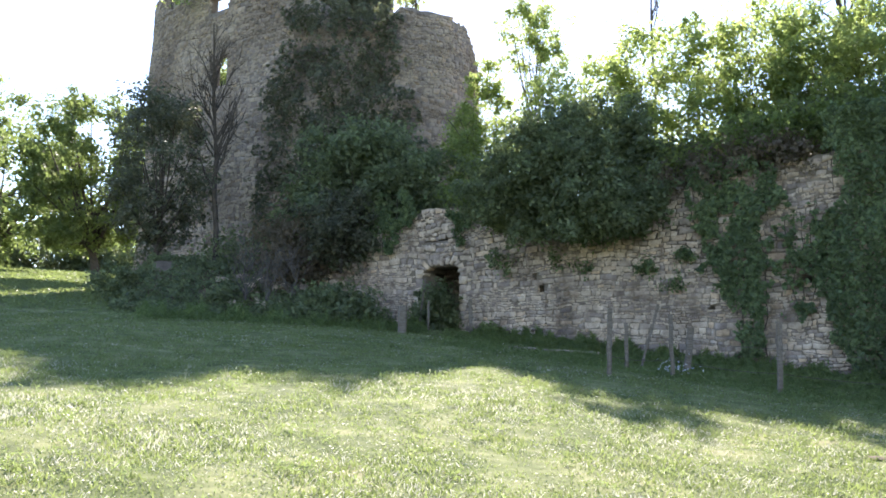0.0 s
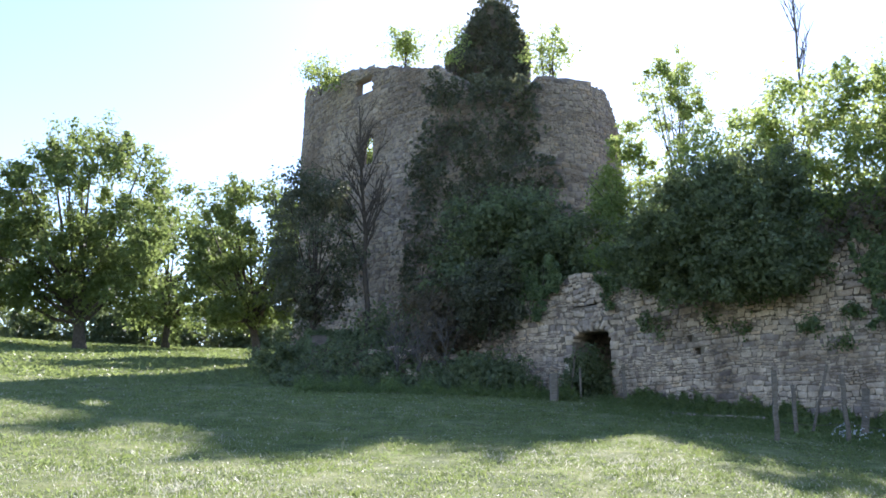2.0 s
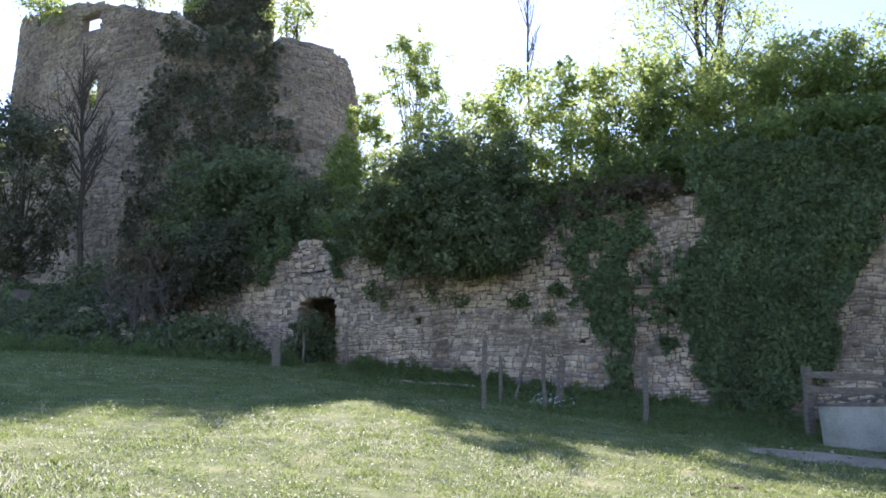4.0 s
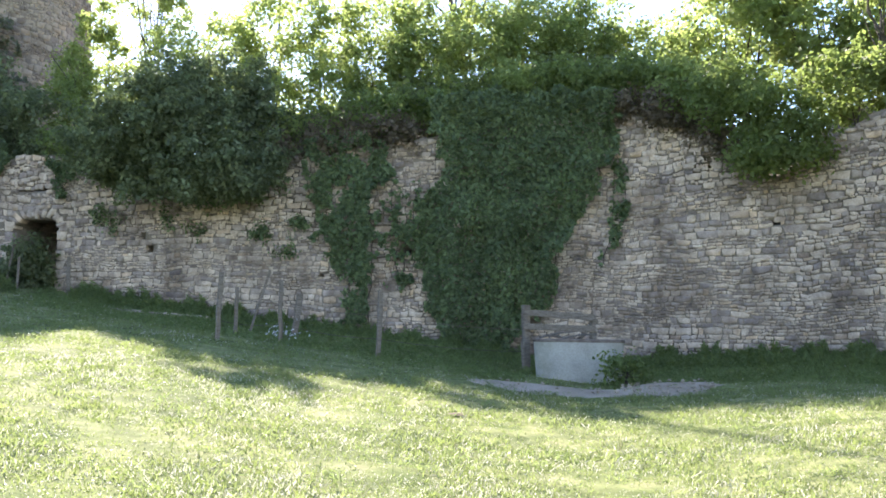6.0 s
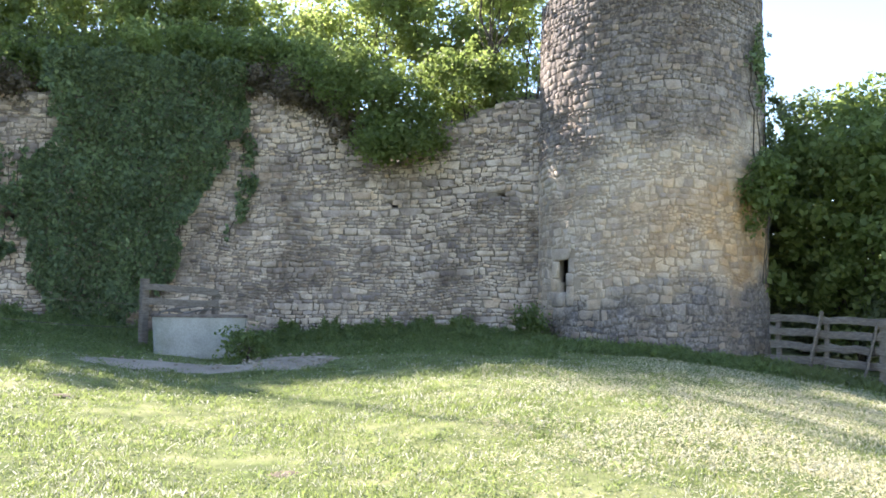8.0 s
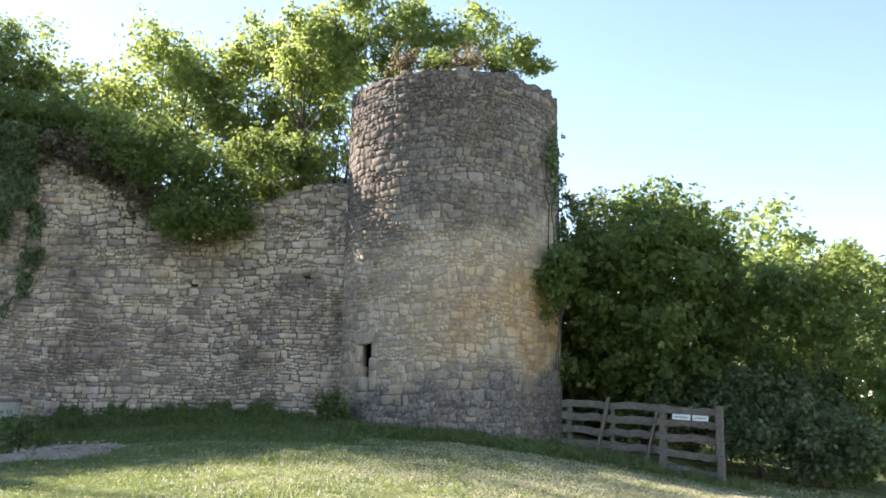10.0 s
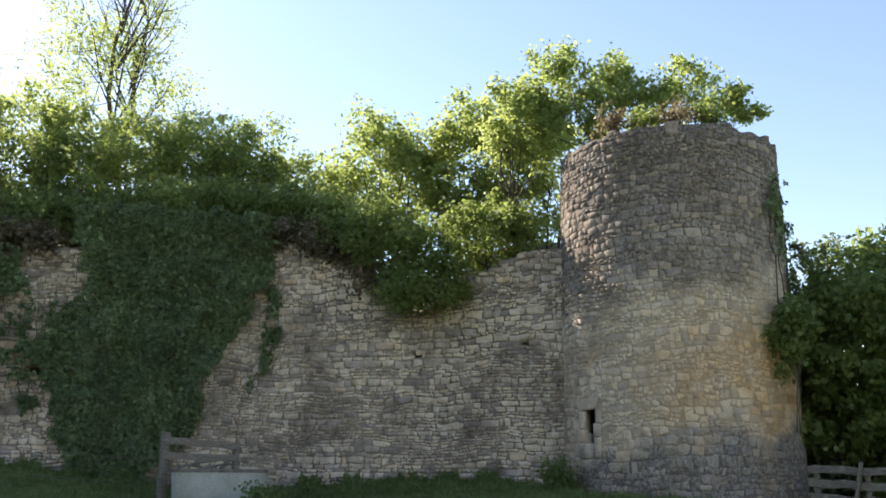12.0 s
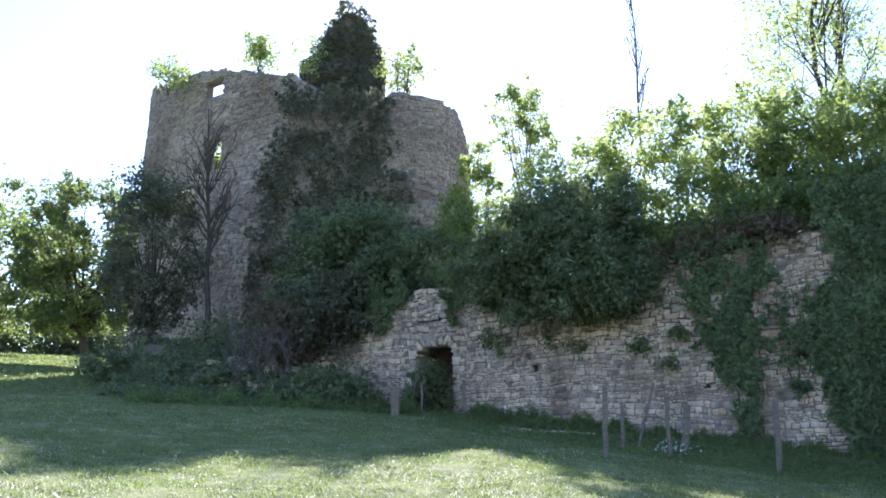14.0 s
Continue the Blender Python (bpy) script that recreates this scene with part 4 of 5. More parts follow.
plant("sapling_bush", "pale green saplings beside the keep", "bush", at(2.6, 29.6, 6.0),
      [(spot(3.1, 18.6, 29.6), (0.35, 0.4, 0.8), 14), (spot(2.2, 17.2, 29.6), (0.4, 0.4, 0.8), 15), (spot(3.6, 16.2, 29.6), (0.5, 0.5, 0.8), 18), (spot(1.3, 15.0, 29.6), (0.45, 0.5, 0.8), 16), (spot(3.0, 14.4, 29.6), (0.8, 0.6, 0.9), 22), (spot(2.4, 12.6, 29.6), (0.8, 0.6, 0.6), 12)],
      41, leaf=0.095, per=60, spread=0.36, mat=M_LEAF_L, trunk=0.035, stems=4, limbs=28)
plant("gap_bush", "green bush hanging into the gap of the wall", "bush", at(44.8, 20.0, 5.4),
      [(spot(43.6, 14.6, 20.4), (0.9, 0.9, 0.7), 40), (spot(45.6, 13.4, 20.0), (0.8, 0.8, 0.8), 38), (spot(44.8, 11.5, 19.7), (0.5, 0.4, 0.6), 16), (spot(47.4, 11.6, 19.5), (0.35, 0.3, 0.5), 12), (spot(45.6, 10.5, 19.6), (0.6, 0.4, 0.4), 16), (spot(44.2, 11.0, 19.8), (0.4, 0.4, 0.4), 9), (spot(41.4, 15.0, 20.8), (0.7, 0.7, 0.45), 20)], 42, leaf=0.085, per=95, spread=0.45, mat=M_LEAF)
B("gap_bush", "bushy shrub at the tower's side on the wall", 50.0, 14.9, 20.4, 3.2, 1.7, 43, depth=0.9, clumps=60, per=95, spread=0.45, leaf=0.085, mat=M_LEAF, base=6.0)
B("small_tree", "slender sunlit tree close beside the tower", 52.2, 21.9, 20.6, 2.2, 2.9, 58, depth=0.8, clumps=64, per=75, spread=0.38, leaf=0.09, mat=M_LEAF_L, base=6.0, trunk=0.05, stems=2, category="tree")
B("small_tree", "sunlit leafy tree in the corner behind wall and tower", 54.2, 18.6, 24.0, 2.2, 4.4, 60, depth=0.9, clumps=70, per=75, spread=0.42, leaf=0.10, mat=M_LEAF_L, base=6.5, trunk=0.05, stems=2, category="tree")
B("small_tree", "sunlit small tree with broad leaves behind the wall", 43.2, 18.4, 26.0, 3.5, 4.4, 44, depth=1.5, clumps=130, per=80, spread=0.5, leaf=0.115, mat=M_LEAF_L, base=6.5, trunk=0.08, stems=2, category="tree")
B("small_tree", "sunlit small tree with broad leaves behind the wall", 49.0, 19.0, 25.0, 3.2, 4.4, 45, depth=1.5, clumps=150, per=80, spread=0.5, leaf=0.115, mat=M_LEAF_L, base=6.5, trunk=0.08, stems=2, category="tree")
plant("tower_tree", "leafy shrubs growing from the tower's broken top", "bush", at(58.0, 20.4, 8.1),
      [(spot(53.2, 22.6, 20.8), (0.5, 0.5, 0.9), 16), (spot(55.0, 24.6, 20.6), (0.55, 0.6, 0.8), 22), (spot(57.6, 24.3, 20.4), (0.55, 0.6, 0.65), 20), (spot(56.2, 21.8, 20.4), (0.8, 0.7, 0.5), 18), (spot(59.8, 23.2, 20.2), (0.6, 0.5, 0.45), 13)], 46, leaf=0.09, per=80, spread=0.38, mat=M_LEAF_L, trunk=0.035, stems=4, limbs=24)
plant("tower_tree", "small sunlit tree rooted in the tower's top", "bush", at(62.6, 20.0, 8.1),
      [(spot(62.0, 22.8, 20.0), (0.7, 0.6, 0.4), 14), (spot(63.4, 24.2, 20.0), (0.5, 0.5, 0.45), 13), (spot(65.0, 22.7, 19.8), (0.65, 0.5, 0.35), 12), (spot(66.6, 22.3, 19.4), (0.4, 0.4, 0.3), 7), (spot(67.4, 21.6, 19.2), (0.25, 0.3, 0.2), 4)], 47, leaf=0.09, per=75, spread=0.33, mat=M_LEAF_L, trunk=0.03, stems=3, limbs=24)
for _k, _az in enumerate((58.5, 60.5, 62.5, 64.5)):
    B("rim_weeds", "dry weeds and grass along the tower's rim", _az, 21.9, 18.0, 0.9, 0.35, 56 + _k, depth=0.4, clumps=10, per=50, spread=0.25, leaf=0.07, mat=(M_BROWN, M_LEAF)[_k % 2], base=8.2, category="weeds", group="weeds on the tower")
B("roadside_bush", "large green hazel bush behind the wooden gate", 74.2, 6.6, 20.5, 5.9, 6.6, 48, depth=2.2, clumps=330, per=110, spread=0.46, leaf=0.112, mat=M_LEAF, base=0.5, trunk=0.06, stems=4)
B("roadside_bush", "large green bush beside the lane", 85.5, 2.8, 21.0, 6.5, 6.4, 49, depth=2.2, clumps=230, per=125, spread=0.46, leaf=0.105, mat=M_LEAF, base=0.0, trunk=0.06, stems=4)
B("roadside_bush", "low brambles at the foot of the roadside bushes", 77.0, 0.2, 21.0, 9.0, 2.2, 51, depth=1.6, clumps=120, per=140, spread=0.5, leaf=0.085, mat=M_LEAF_D, base=0.2)
B("roadside_bush", "dense bushes closing the view behind the gate", 78.0, 2.5, 26.0, 9.5, 4.2, 52, depth=2.0, clumps=140, per=100, spread=0.8, leaf=0.13, mat=M_LEAF_D, base=0.0)
B("roadside_bush", "leafy branches reaching round the tower's side", 68.6, 8.2, 18.0, 0.9, 1.6, 53, depth=0.4, clumps=16, per=90, spread=0.35, leaf=0.09, mat=M_LEAF, base=2.5, trunk=0.012)
B("roadside_bush", "low dark brambles at the edge of the lane", 83.0, -1.7, 18.6, 4.8, 1.7, 59, depth=0.8, clumps=70, per=110, spread=0.4, leaf=0.08, mat=M_LEAF_D, base=0.0)
B("roadside_bush", "tall dark bush close behind the tower", 70.8, 5.2, 21.6, 3.0, 7.4, 54, depth=1.5, clumps=110, per=150, spread=0.5, leaf=0.088, mat=M_LEAF_D, base=0.8)
B("keep_inner_tree", "sunlit leafy tree inside the ruined keep", -15.0, 18.6, 46.0, 1.3, 1.6, 57, depth=1.0, clumps=40, per=80, spread=0.6, leaf=0.13, mat=M_LEAF_L, base=9.0, trunk=0.1, category="tree")
B("roadside_bush", "dark brambles closing the hedge beside the gate", 80.6, 0.2, 19.6, 3.4, 2.4, 61, depth=0.8, clumps=80, per=100, spread=0.4, leaf=0.085, mat=M_LEAF_D, base=0.3)
B("far_tree", "sunlit tree behind the roadside bushes", 82.5, 5.8, 32.0, 6.0, 4.4, 50, depth=3.0, clumps=90, per=162, spread=0.9, leaf=0.16, mat=M_LEAF_L, base=0.0, trunk=0.12, category="tree")

# bare and sparse trees
def bare_tree(name, label, base, height, seed, spread=1.0, trunk=0.09, boughs=16, stems=1, mat=None, twigs=3, tilt=0.3, low=0.25, wob=0.012, gap=0.9):
    rng = np.random.default_rng(seed)
    t = thing(name, label, "shrub" if "shrub" in name else "tree", base)
    for s in range(stems):
        bm = bmesh.new()
        off = Vector((s * gap - gap * 0.5 * (stems - 1), 0, 0))
        lean = Vector((rng.normal() * 0.05, rng.normal() * 0.05, 1))
        main = [off + lean * height * f + Vector((rng.normal(), rng.normal(), 0)) * wob * height for f in np.linspace(0, 1, 9)]
        tube(bm, main, [trunk * (1 - 0.9 * f) + 0.008 for f in np.linspace(0, 1, 9)], 7)
        limbs = []
        for _ in range(boughs // stems):
            limbs.append(bmesh.new())
            f = rng.uniform(low, 0.92)
            st = main[0].lerp(main[-1], f)
            a = rng.uniform(0, 2 * math.pi)
            l = height * spread * 0.34 * (1.15 - f) * rng.uniform(0.5, 1.2) + 0.4
            way = Vector((math.cos(a), math.sin(a), 0.5 + tilt + rng.random()))
            way.normalize()
            pts = [st + way * l * k + Vector((rng.normal(), rng.normal(), rng.normal())) * 0.05 * l * k + Vector((0, 0, 0.15 * l * k * k)) for k in np.linspace(0, 1, 5)]
            r0 = trunk * (1 - 0.85 * f) * 0.5 + 0.006
            tube(limbs[-1], pts, [r0, r0 * 0.8, r0 * 0.6, r0 * 0.4, 0.005], 5)
            for _ in range(twigs):
                g = rng.uniform(0.3, 0.95)
                q = pts[0].lerp(pts[-1], g)
                w2 = (way + Vector((rng.normal(), rng.normal(), rng.normal())) * 0.6).normalized()
                tube(limbs[-1], [q, q + w2 * l * 0.2, q + w2 * l * 0.42 + Vector((0, 0, 0.05 * l))], [r0 * 0.4 + 0.003, r0 * 0.3 + 0.002, 0.003], 4)
        st_ = part("trunk" if stems == 1 else "stem", bm, mat or M_DEAD, t)
        for limb in limbs:
            part("branch", limb, mat or M_DEAD, st_)
    return t


bare_tree("dead_tree", "leafless dead tree on the terrace", at(13.9, 30.0, 8.5), 10.0, 61, spread=0.42, boughs=26, trunk=0.055, tilt=1.9, low=0.4, wob=0.003)
_bt = bare_tree("sparse_tree", "tall sparse ash tree with two thin trunks", at(25.9, 28.5, 7.8), 13.5, 62, spread=0.85, boughs=64, stems=2, trunk=0.09, mat=M_BARK, gap=0.62)
_rng = np.random.default_rng(63)
_c = np.concatenate([blob(_rng, (-0.5, 0, 5.2), (2.9, 1.7, 2.2), 200), blob(_rng, (-0.7, 0, 9.0), (2.1, 1.5, 3.2), 170)])
leaf_part("crown", np.repeat(_c, 28, axis=0) + _rng.normal(size=(len(_c) * 28, 3)) * 0.22, 0.085, M_LEAF_L, _bt, 64)
bare_tree("bare_tree", "leafless dark tree standing before the keep", at(-14.3, 33.0, 4.0), 10.5, 65, spread=0.8, boughs=44, trunk=0.12, twigs=6, tilt=0.7, low=0.38, mat=M_BARK, wob=0.004)

for _k, (_az, _r, _h) in enumerate(((-12.6, 28.9, 1.9), (-11.2, 28.6, 1.6), (-9.6, 28.4, 2.2))):
    bare_tree("dead_shrub", "pale leafless stems of a dead shrub on the bank", at(_az, _r, bank_z(_az, _r) - 0.1), _h, 410 + _k, spread=1.5, trunk=0.03, boughs=18, twigs=4, tilt=0.2, low=0.1, wob=0.03)

# ------------------------------------------------------------------ keep: growth on it and before it
ivy("keep_ivy", "old dark ivy covering the middle of the keep", keep_surf, keep_place,
    [(-9.9, 23.2), (-3.0, 22.6), (-2.7, 19.0), (-1.8, 14.5), (-0.6, 11.0), (-1.0, 6.5), (-11.5, 6.5), (-12.0, 11.0), (-11.3, 17.0)], 15000, 71, size=0.125, mat=M_LEAF_G, deep=0.7, ragged=1.2, gaps=0.22)
ivy("keep_ivy", "old ivy crowning the keep's highest broken fragment", peak_surf, peak_place,
    [(-9.6, 20.0), (-9.5, 23.8), (-8.6, 25.3), (-7.4, 27.0), (-6.5, 28.2), (-5.2, 28.2), (-4.2, 26.6), (-3.5, 24.6), (-3.1, 20.0)], 8000, 70, size=0.13, mat=M_LEAF_G, deep=0.6, ragged=0.5, gaps=0.1)
B("keep_top_bush", "small shrub on the keep's rim", -17.8, 23.2, 38.0, 0.9, 0.8, 72, depth=0.6, clumps=18, per=60, spread=0.7, mat=M_LEAF_L, base=16.9)
B("keep_top_bush", "small tree on the keep's rim", -12.1, 25.0, 37.2, 1.0, 0.8, 73, depth=0.6, clumps=20, per=60, spread=0.6, mat=M_LEAF_L, base=16.9, trunk=0.05)
B("keep_top_bush", "shrubs growing on the keep's rim", -2.3, 24.2, 37.2, 1.5, 1.4, 74, depth=0.8, clumps=34, per=45, spread=0.55, mat=M_LEAF_L, base=16.0, trunk=0.04, stems=5, limbs=20)
B("keep_top_bush", "small shrub on the keep's rim", -8.9, 25.0, 38.0, 0.8, 1.2, 75, depth=0.6, clumps=10, per=50, spread=0.7, mat=M_LEAF_L, base=16.9)
B("shade_tree", "dark dense tree in front of the keep", -5.0, 10.5, 30.6, 4.8, 5.5, 76, depth=1.6, clumps=130, per=162, spread=0.75, leaf=0.13, mat=M_LEAF_D, base=4.3, trunk=0.12, stems=2, category="tree")
B("shade_tree", "grey-green twiggy tree beside the keep", -18.0, 12.2, 33.6, 3.0, 5.2, 77, depth=1.8, clumps=130, per=90, spread=0.6, leaf=0.11, limbs=30, mat=M_LEAF_G, base=4.6, trunk=0.12, category="tree")
B("bank_bush", "low dark bush at the castle's foot", -13.0, 5.4, 32.5, 3.2, 2.2, 78, depth=2.0, clumps=80, per=80, spread=0.7, mat=M_LEAF_D, base=3.6)
B("bank_bush", "brambles on the bank below the keep", -10.6, 4.6, 32.0, 3.0, 1.7, 79, depth=1.6, clumps=80, per=80, spread=0.6, mat=M_LEAF_D, base=3.3)
B("bank_bush", "low dark bush at the corner of the keep", -20.0, 4.9, 31.0, 1.8, 1.1, 87, depth=0.9, clumps=40, per=80, spread=0.4, leaf=0.09, mat=M_LEAF_D, base=3.5)
_rng = np.random.default_rng(45)
_c = [(a, r) for a, r in zip(_rng.uniform(-20.6, -4.8, 15000), _rng.uniform(27.0, 32.5, 15000)) if noise.noise((a * 0.8, r * 0.6, 3.0)) > -0.35]
_c = np.array([at(a, r, bank_z(a, r) + 0.3 * _rng.random() * max(0.2, 0.6 + noise.noise((a * 1.5, r, 9.0)))) for a, r in _c])
_o = leaf_part("bank_growth", _c, 0.10, M_LEAF_D, None, 46, np.tile([0.0, -0.5, 0.5], (len(_c), 1)))
tagged(_o, "low dark brambles and nettles covering the bank", "weeds", kind="stuff")
B("withered_bush", "brownish withered shrub on the bank", -9.6, 7.3, 29.8, 2.5, 1.9, 80, depth=1.0, clumps=60, per=80, spread=0.6, mat=M_BROWN, base=4.0)
B("bank_bush", "low weeds and brambles along the bank", -16.5, 3.9, 30.0, 4.5, 1.4, 81, depth=1.6, clumps=70, per=80, spread=0.5, mat=M_LEAF_D, base=3.2)
B("bank_bush", "low weeds and brambles along the bank", -7.2, 3.3, 27.0, 3.4, 1.0, 82, depth=1.3, clumps=70, per=80, spread=0.45, mat=M_LEAF_D, base=2.8)
B("wall_bush", "bush growing behind the low end of the wall", -5.6, 9.6, 30.6, 2.8, 3.0, 84, depth=1.2, clumps=60, per=110, spread=0.55, mat=M_LEAF_D, base=4.8)
ivy("wall_ivy", "grey-green ivy hanging over the low wall by the archway", wall_surf, wu,
    [(-5.0, 11.0), (-1.4, 11.2), (-1.7, 9.8), (-2.6, 9.3), (-3.0, 7.6), (-3.9, 7.0), (-4.9, 7.9)], 3300, 26, size=0.085, mat=M_IVY, deep=0.2, ragged=0.8, gaps=0.3)
ivy("wall_ivy", "thin ivy strand hanging in the cleft above the archway", wall_surf, wu,
    [(0.1, 10.4), (2.0, 9.9), (1.7, 8.9), (1.1, 7.9), (0.6, 9.0)], 700, 27, size=0.075, mat=M_IVY, deep=0.15, ragged=0.5, gaps=0.3)
B("wall_bush", "dark dense bush over the wall's broken end", -6.6, 9.0, 28.9, 2.3, 2.3, 85, depth=0.9, clumps=80, per=100, spread=0.45, leaf=0.09, mat=M_LEAF_G, base=4.8)
B("bank_bush", "dark brambles hiding the wall's broken end", -6.4, 3.7, 27.2, 2.0, 1.25, 86, depth=0.7, clumps=60, per=90, spread=0.4, leaf=0.08, mat=M_LEAF_D, base=2.9)
B("wall_bush", "bush growing on the low wall by the archway", -1.6, 11.6, 29.2, 2.8, 2.2, 83, depth=1.2, clumps=60, per=80, spread=0.5, mat=M_LEAF_D, base=5.5)

# ------------------------------------------------------------------ trees in the far meadow
_b = at(-31.9, 60.0)
plant("walnut_tree", "broad leafy walnut tree in the upper meadow", "tree", _b, [(_b + Vector((0, 0, 9.0)), (5.4, 5.2, 4.9), 240), (_b + Vector((-1.0, 0, 6.0)), (6.2, 5.2, 2.6), 170), (_b + Vector((-0.6, -1.0, 3.4)), (5.0, 4.3, 1.0), 70)], 91, leaf=0.2, per=84, spread=0.8, mat=M_WALNUT, trunk=0.4, limbs=40, group="meadow trees")
_b = at(-21.4, 50.0)
plant("walnut_tree", "leafy young walnut tree in the upper meadow", "tree", _b, [(_b + Vector((-0.3, 0, 6.8)), (3.6, 3.4, 3.3), 160), (_b + Vector((-0.6, 0, 4.2)), (3.8, 3.4, 1.9), 105), (_b + Vector((-0.6, -0.6, 2.6)), (3.0, 2.6, 0.8), 36)], 92, leaf=0.16, per=90, spread=0.65, mat=M_WALNUT, trunk=0.28, limbs=40, group="meadow trees")
_b = at(-27.0, 70.0)
plant("walnut_tree", "leafy tree farther up the meadow", "tree", _b, [(_b + Vector((0, 0, 6.4)), (5.0, 4.0, 4.6), 140)], 93, leaf=0.24, per=90, spread=1.2, mat=M_WALNUT, trunk=0.3, limbs=30, group="meadow trees")
_b = at(-40.0, 66.0)
plant("walnut_tree", "leafy tree at the meadow's western edge", "tree", _b, [(_b + Vector((0, 0, 7.0)), (5.5, 4.5, 5.5), 150)], 94, leaf=0.24, per=90, spread=1.2, mat=M_WALNUT, trunk=0.3, limbs=30, group="meadow trees")
for k, az in enumerate((-44, -40, -36, -32, -28, -24, -20)):
    B("far_hedge", "dark hedgerow along the far edge of the meadow", az, 6.2, 82.0 + k % 2, 3.3, 2.0, 101 + k, depth=2.0, clumps=70, per=90, spread=1.4, leaf=0.3, mat=M_LEAF_D, base=9.5, group="hedgerow")

build_grass()
build_clover()
build_dry_turf()
build_far_grass()
build_tufts()

# ------------------------------------------------------------------ trough and rails
def build_trough():
    t = thing("water_trough", "pale grey concrete cattle trough standing on trodden earth", "trough", at(33.4, 16.9))
    a, b = at(30.5, 16.8), at(36.35, 16.8)
    mid = (a + b) / 2
    ux = (b - a).normalized()
    ux.z = 0
    uy = Vector((-ux.y, ux.x, 0))
    z0, z1 = min(a.z, b.z) - 0.05, 1.59
    w, dp = (b - a).length / 2, 0.45

    def ring(bm, k, kd, z):
        vs = []
        for i in range(24):
            g = 2 * math.pi * i / 24
            c, s = math.cos(g), math.sin(g)
            x = math.copysign(abs(c) ** 0.35, c) * w * k
            y = math.copysign(abs(s) ** 0.35, s) * dp * kd
            vs.append(bm.verts.new(mid + ux * x + uy * (y + dp) + Vector((0, 0, z - mid.z)) - t.location))
        return vs
    bm = bmesh.new()
    rings = [ring(bm, 0.90, 0.92, z0), ring(bm, 0.93, 0.95, z0 + 0.1), ring(bm, 0.99, 1.0, z1 - 0.09), ring(bm, 1.0, 1.0, z1 - 0.02), ring(bm, 0.985, 0.98, z1), ring(bm, 0.90, 0.82, z1), ring(bm, 0.88, 0.78, z1 - 0.03), ring(bm, 0.82, 0.72, z0 + 0.15)]
    for p, q in zip(rings, rings[1:]):
        for i in range(24):
            bm.faces.new((p[i], p[(i + 1) % 24], q[(i + 1) % 24], q[i]))
    bm.faces.new(rings[-1])
    part("tub", bm, M_CONCRETE, t)
    bm = bmesh.new()
    r1 = [ring(bm, 1.012, 1.02, z1 - 0.055), ring(bm, 1.018, 1.025, z1 - 0.02), ring(bm, 1.006, 1.01, z1 + 0.006), ring(bm, 0.985, 0.97, z1 + 0.008)]
    for p, q in zip(r1, r1[1:]):
        for i in range(24):
            bm.faces.new((p[i], p[(i + 1) % 24], q[(i + 1) % 24], q[i]))
    part("rim", bm, M_WIRE, t, "rusty dark metal rim")
    bm = bmesh.new()
    bm.faces.new(ring(bm, 0.885, 0.79, z1 - 0.12))
    m, nt, out = material("still_water")
    p = node(nt, "ShaderNodeBsdfPrincipled", Roughness=0.05)
    p.inputs["Base Color"].default_value = (0.02, 0.028, 0.02, 1)
    nt.links.new(p.outputs[0], out.inputs[0])
    part("water", bm, m, t, "dark still water")


build_trough()


def build_rails():
    f = thing("rail_fence", "weathered grey wooden rails behind the trough", "fence", at(30.1, 18.4))
    o = f.location
    for k, (az, top) in enumerate(((30.1, 2.28), (34.3, 2.05))):
        bm = bmesh.new()
        bar(bm, at(az, 18.4) - Vector((0, 0, 0.2)) - o, at(az, 18.4, top) - o, 0.16 if k == 0 else 0.10, 0.13, 0.01, 5 + k)
        part("post", bm, M_WOOD, f)
    for k, (z0, z1) in enumerate(((2.12, 2.04), (1.84, 1.80))):
        bm = bmesh.new()
        bar(bm, at(30.0, 18.3, z0) - o, at(34.5, 18.3, z1) - o, 0.035, 0.13, 0.012, 15 + k, 7)
        part("rail", bm, M_WOOD, f)
    bm = bmesh.new()
    bar(bm, at(32.6, 18.7, 1.3) - o, at(34.6, 18.7, 2.0) - o, 0.03, 0.09, 0.01, 19)
    part("brace", bm, M_WOOD, f)
    for k, (a0, z0, a1, z1) in enumerate(((31.0, 1.62, 33.2, 1.74), (31.6, 1.66, 32.6, 1.60), (32.4, 1.60, 34.6, 1.70))):
        b = thing("cut_branch", "bare cut branch leaning against the rails", "branch", at(a0, 18.15), "cut branches")
        bm = bmesh.new()
        p, q = at(a0, 18.1, z0) - b.location, at(a1, 18.15, z1) - b.location
        tube(bm, [Vector((0, 0, 0)), p * 0.7, p, p.lerp(q, 0.5) + Vector((0, 0, 0.03)), q], [0.03, 0.028, 0.026, 0.02, 0.01], 6)
        part("limb", bm, M_DEAD, b)


build_rails()


# ------------------------------------------------------------------ pasture fence
def post(label, az, r, az2, z2, w, seed, name="fence_post"):
    base = at(az, r)
    t = thing(name, label, "fence post", base, "pasture fence posts")
    bm = bmesh.new()
    bar(bm, Vector((0, 0, -0.25)), at(az2, r, z2) - base, w, w * 0.85, 0.012, seed, 6)
    part("shaft", bm, M_WOOD, t)
    return t


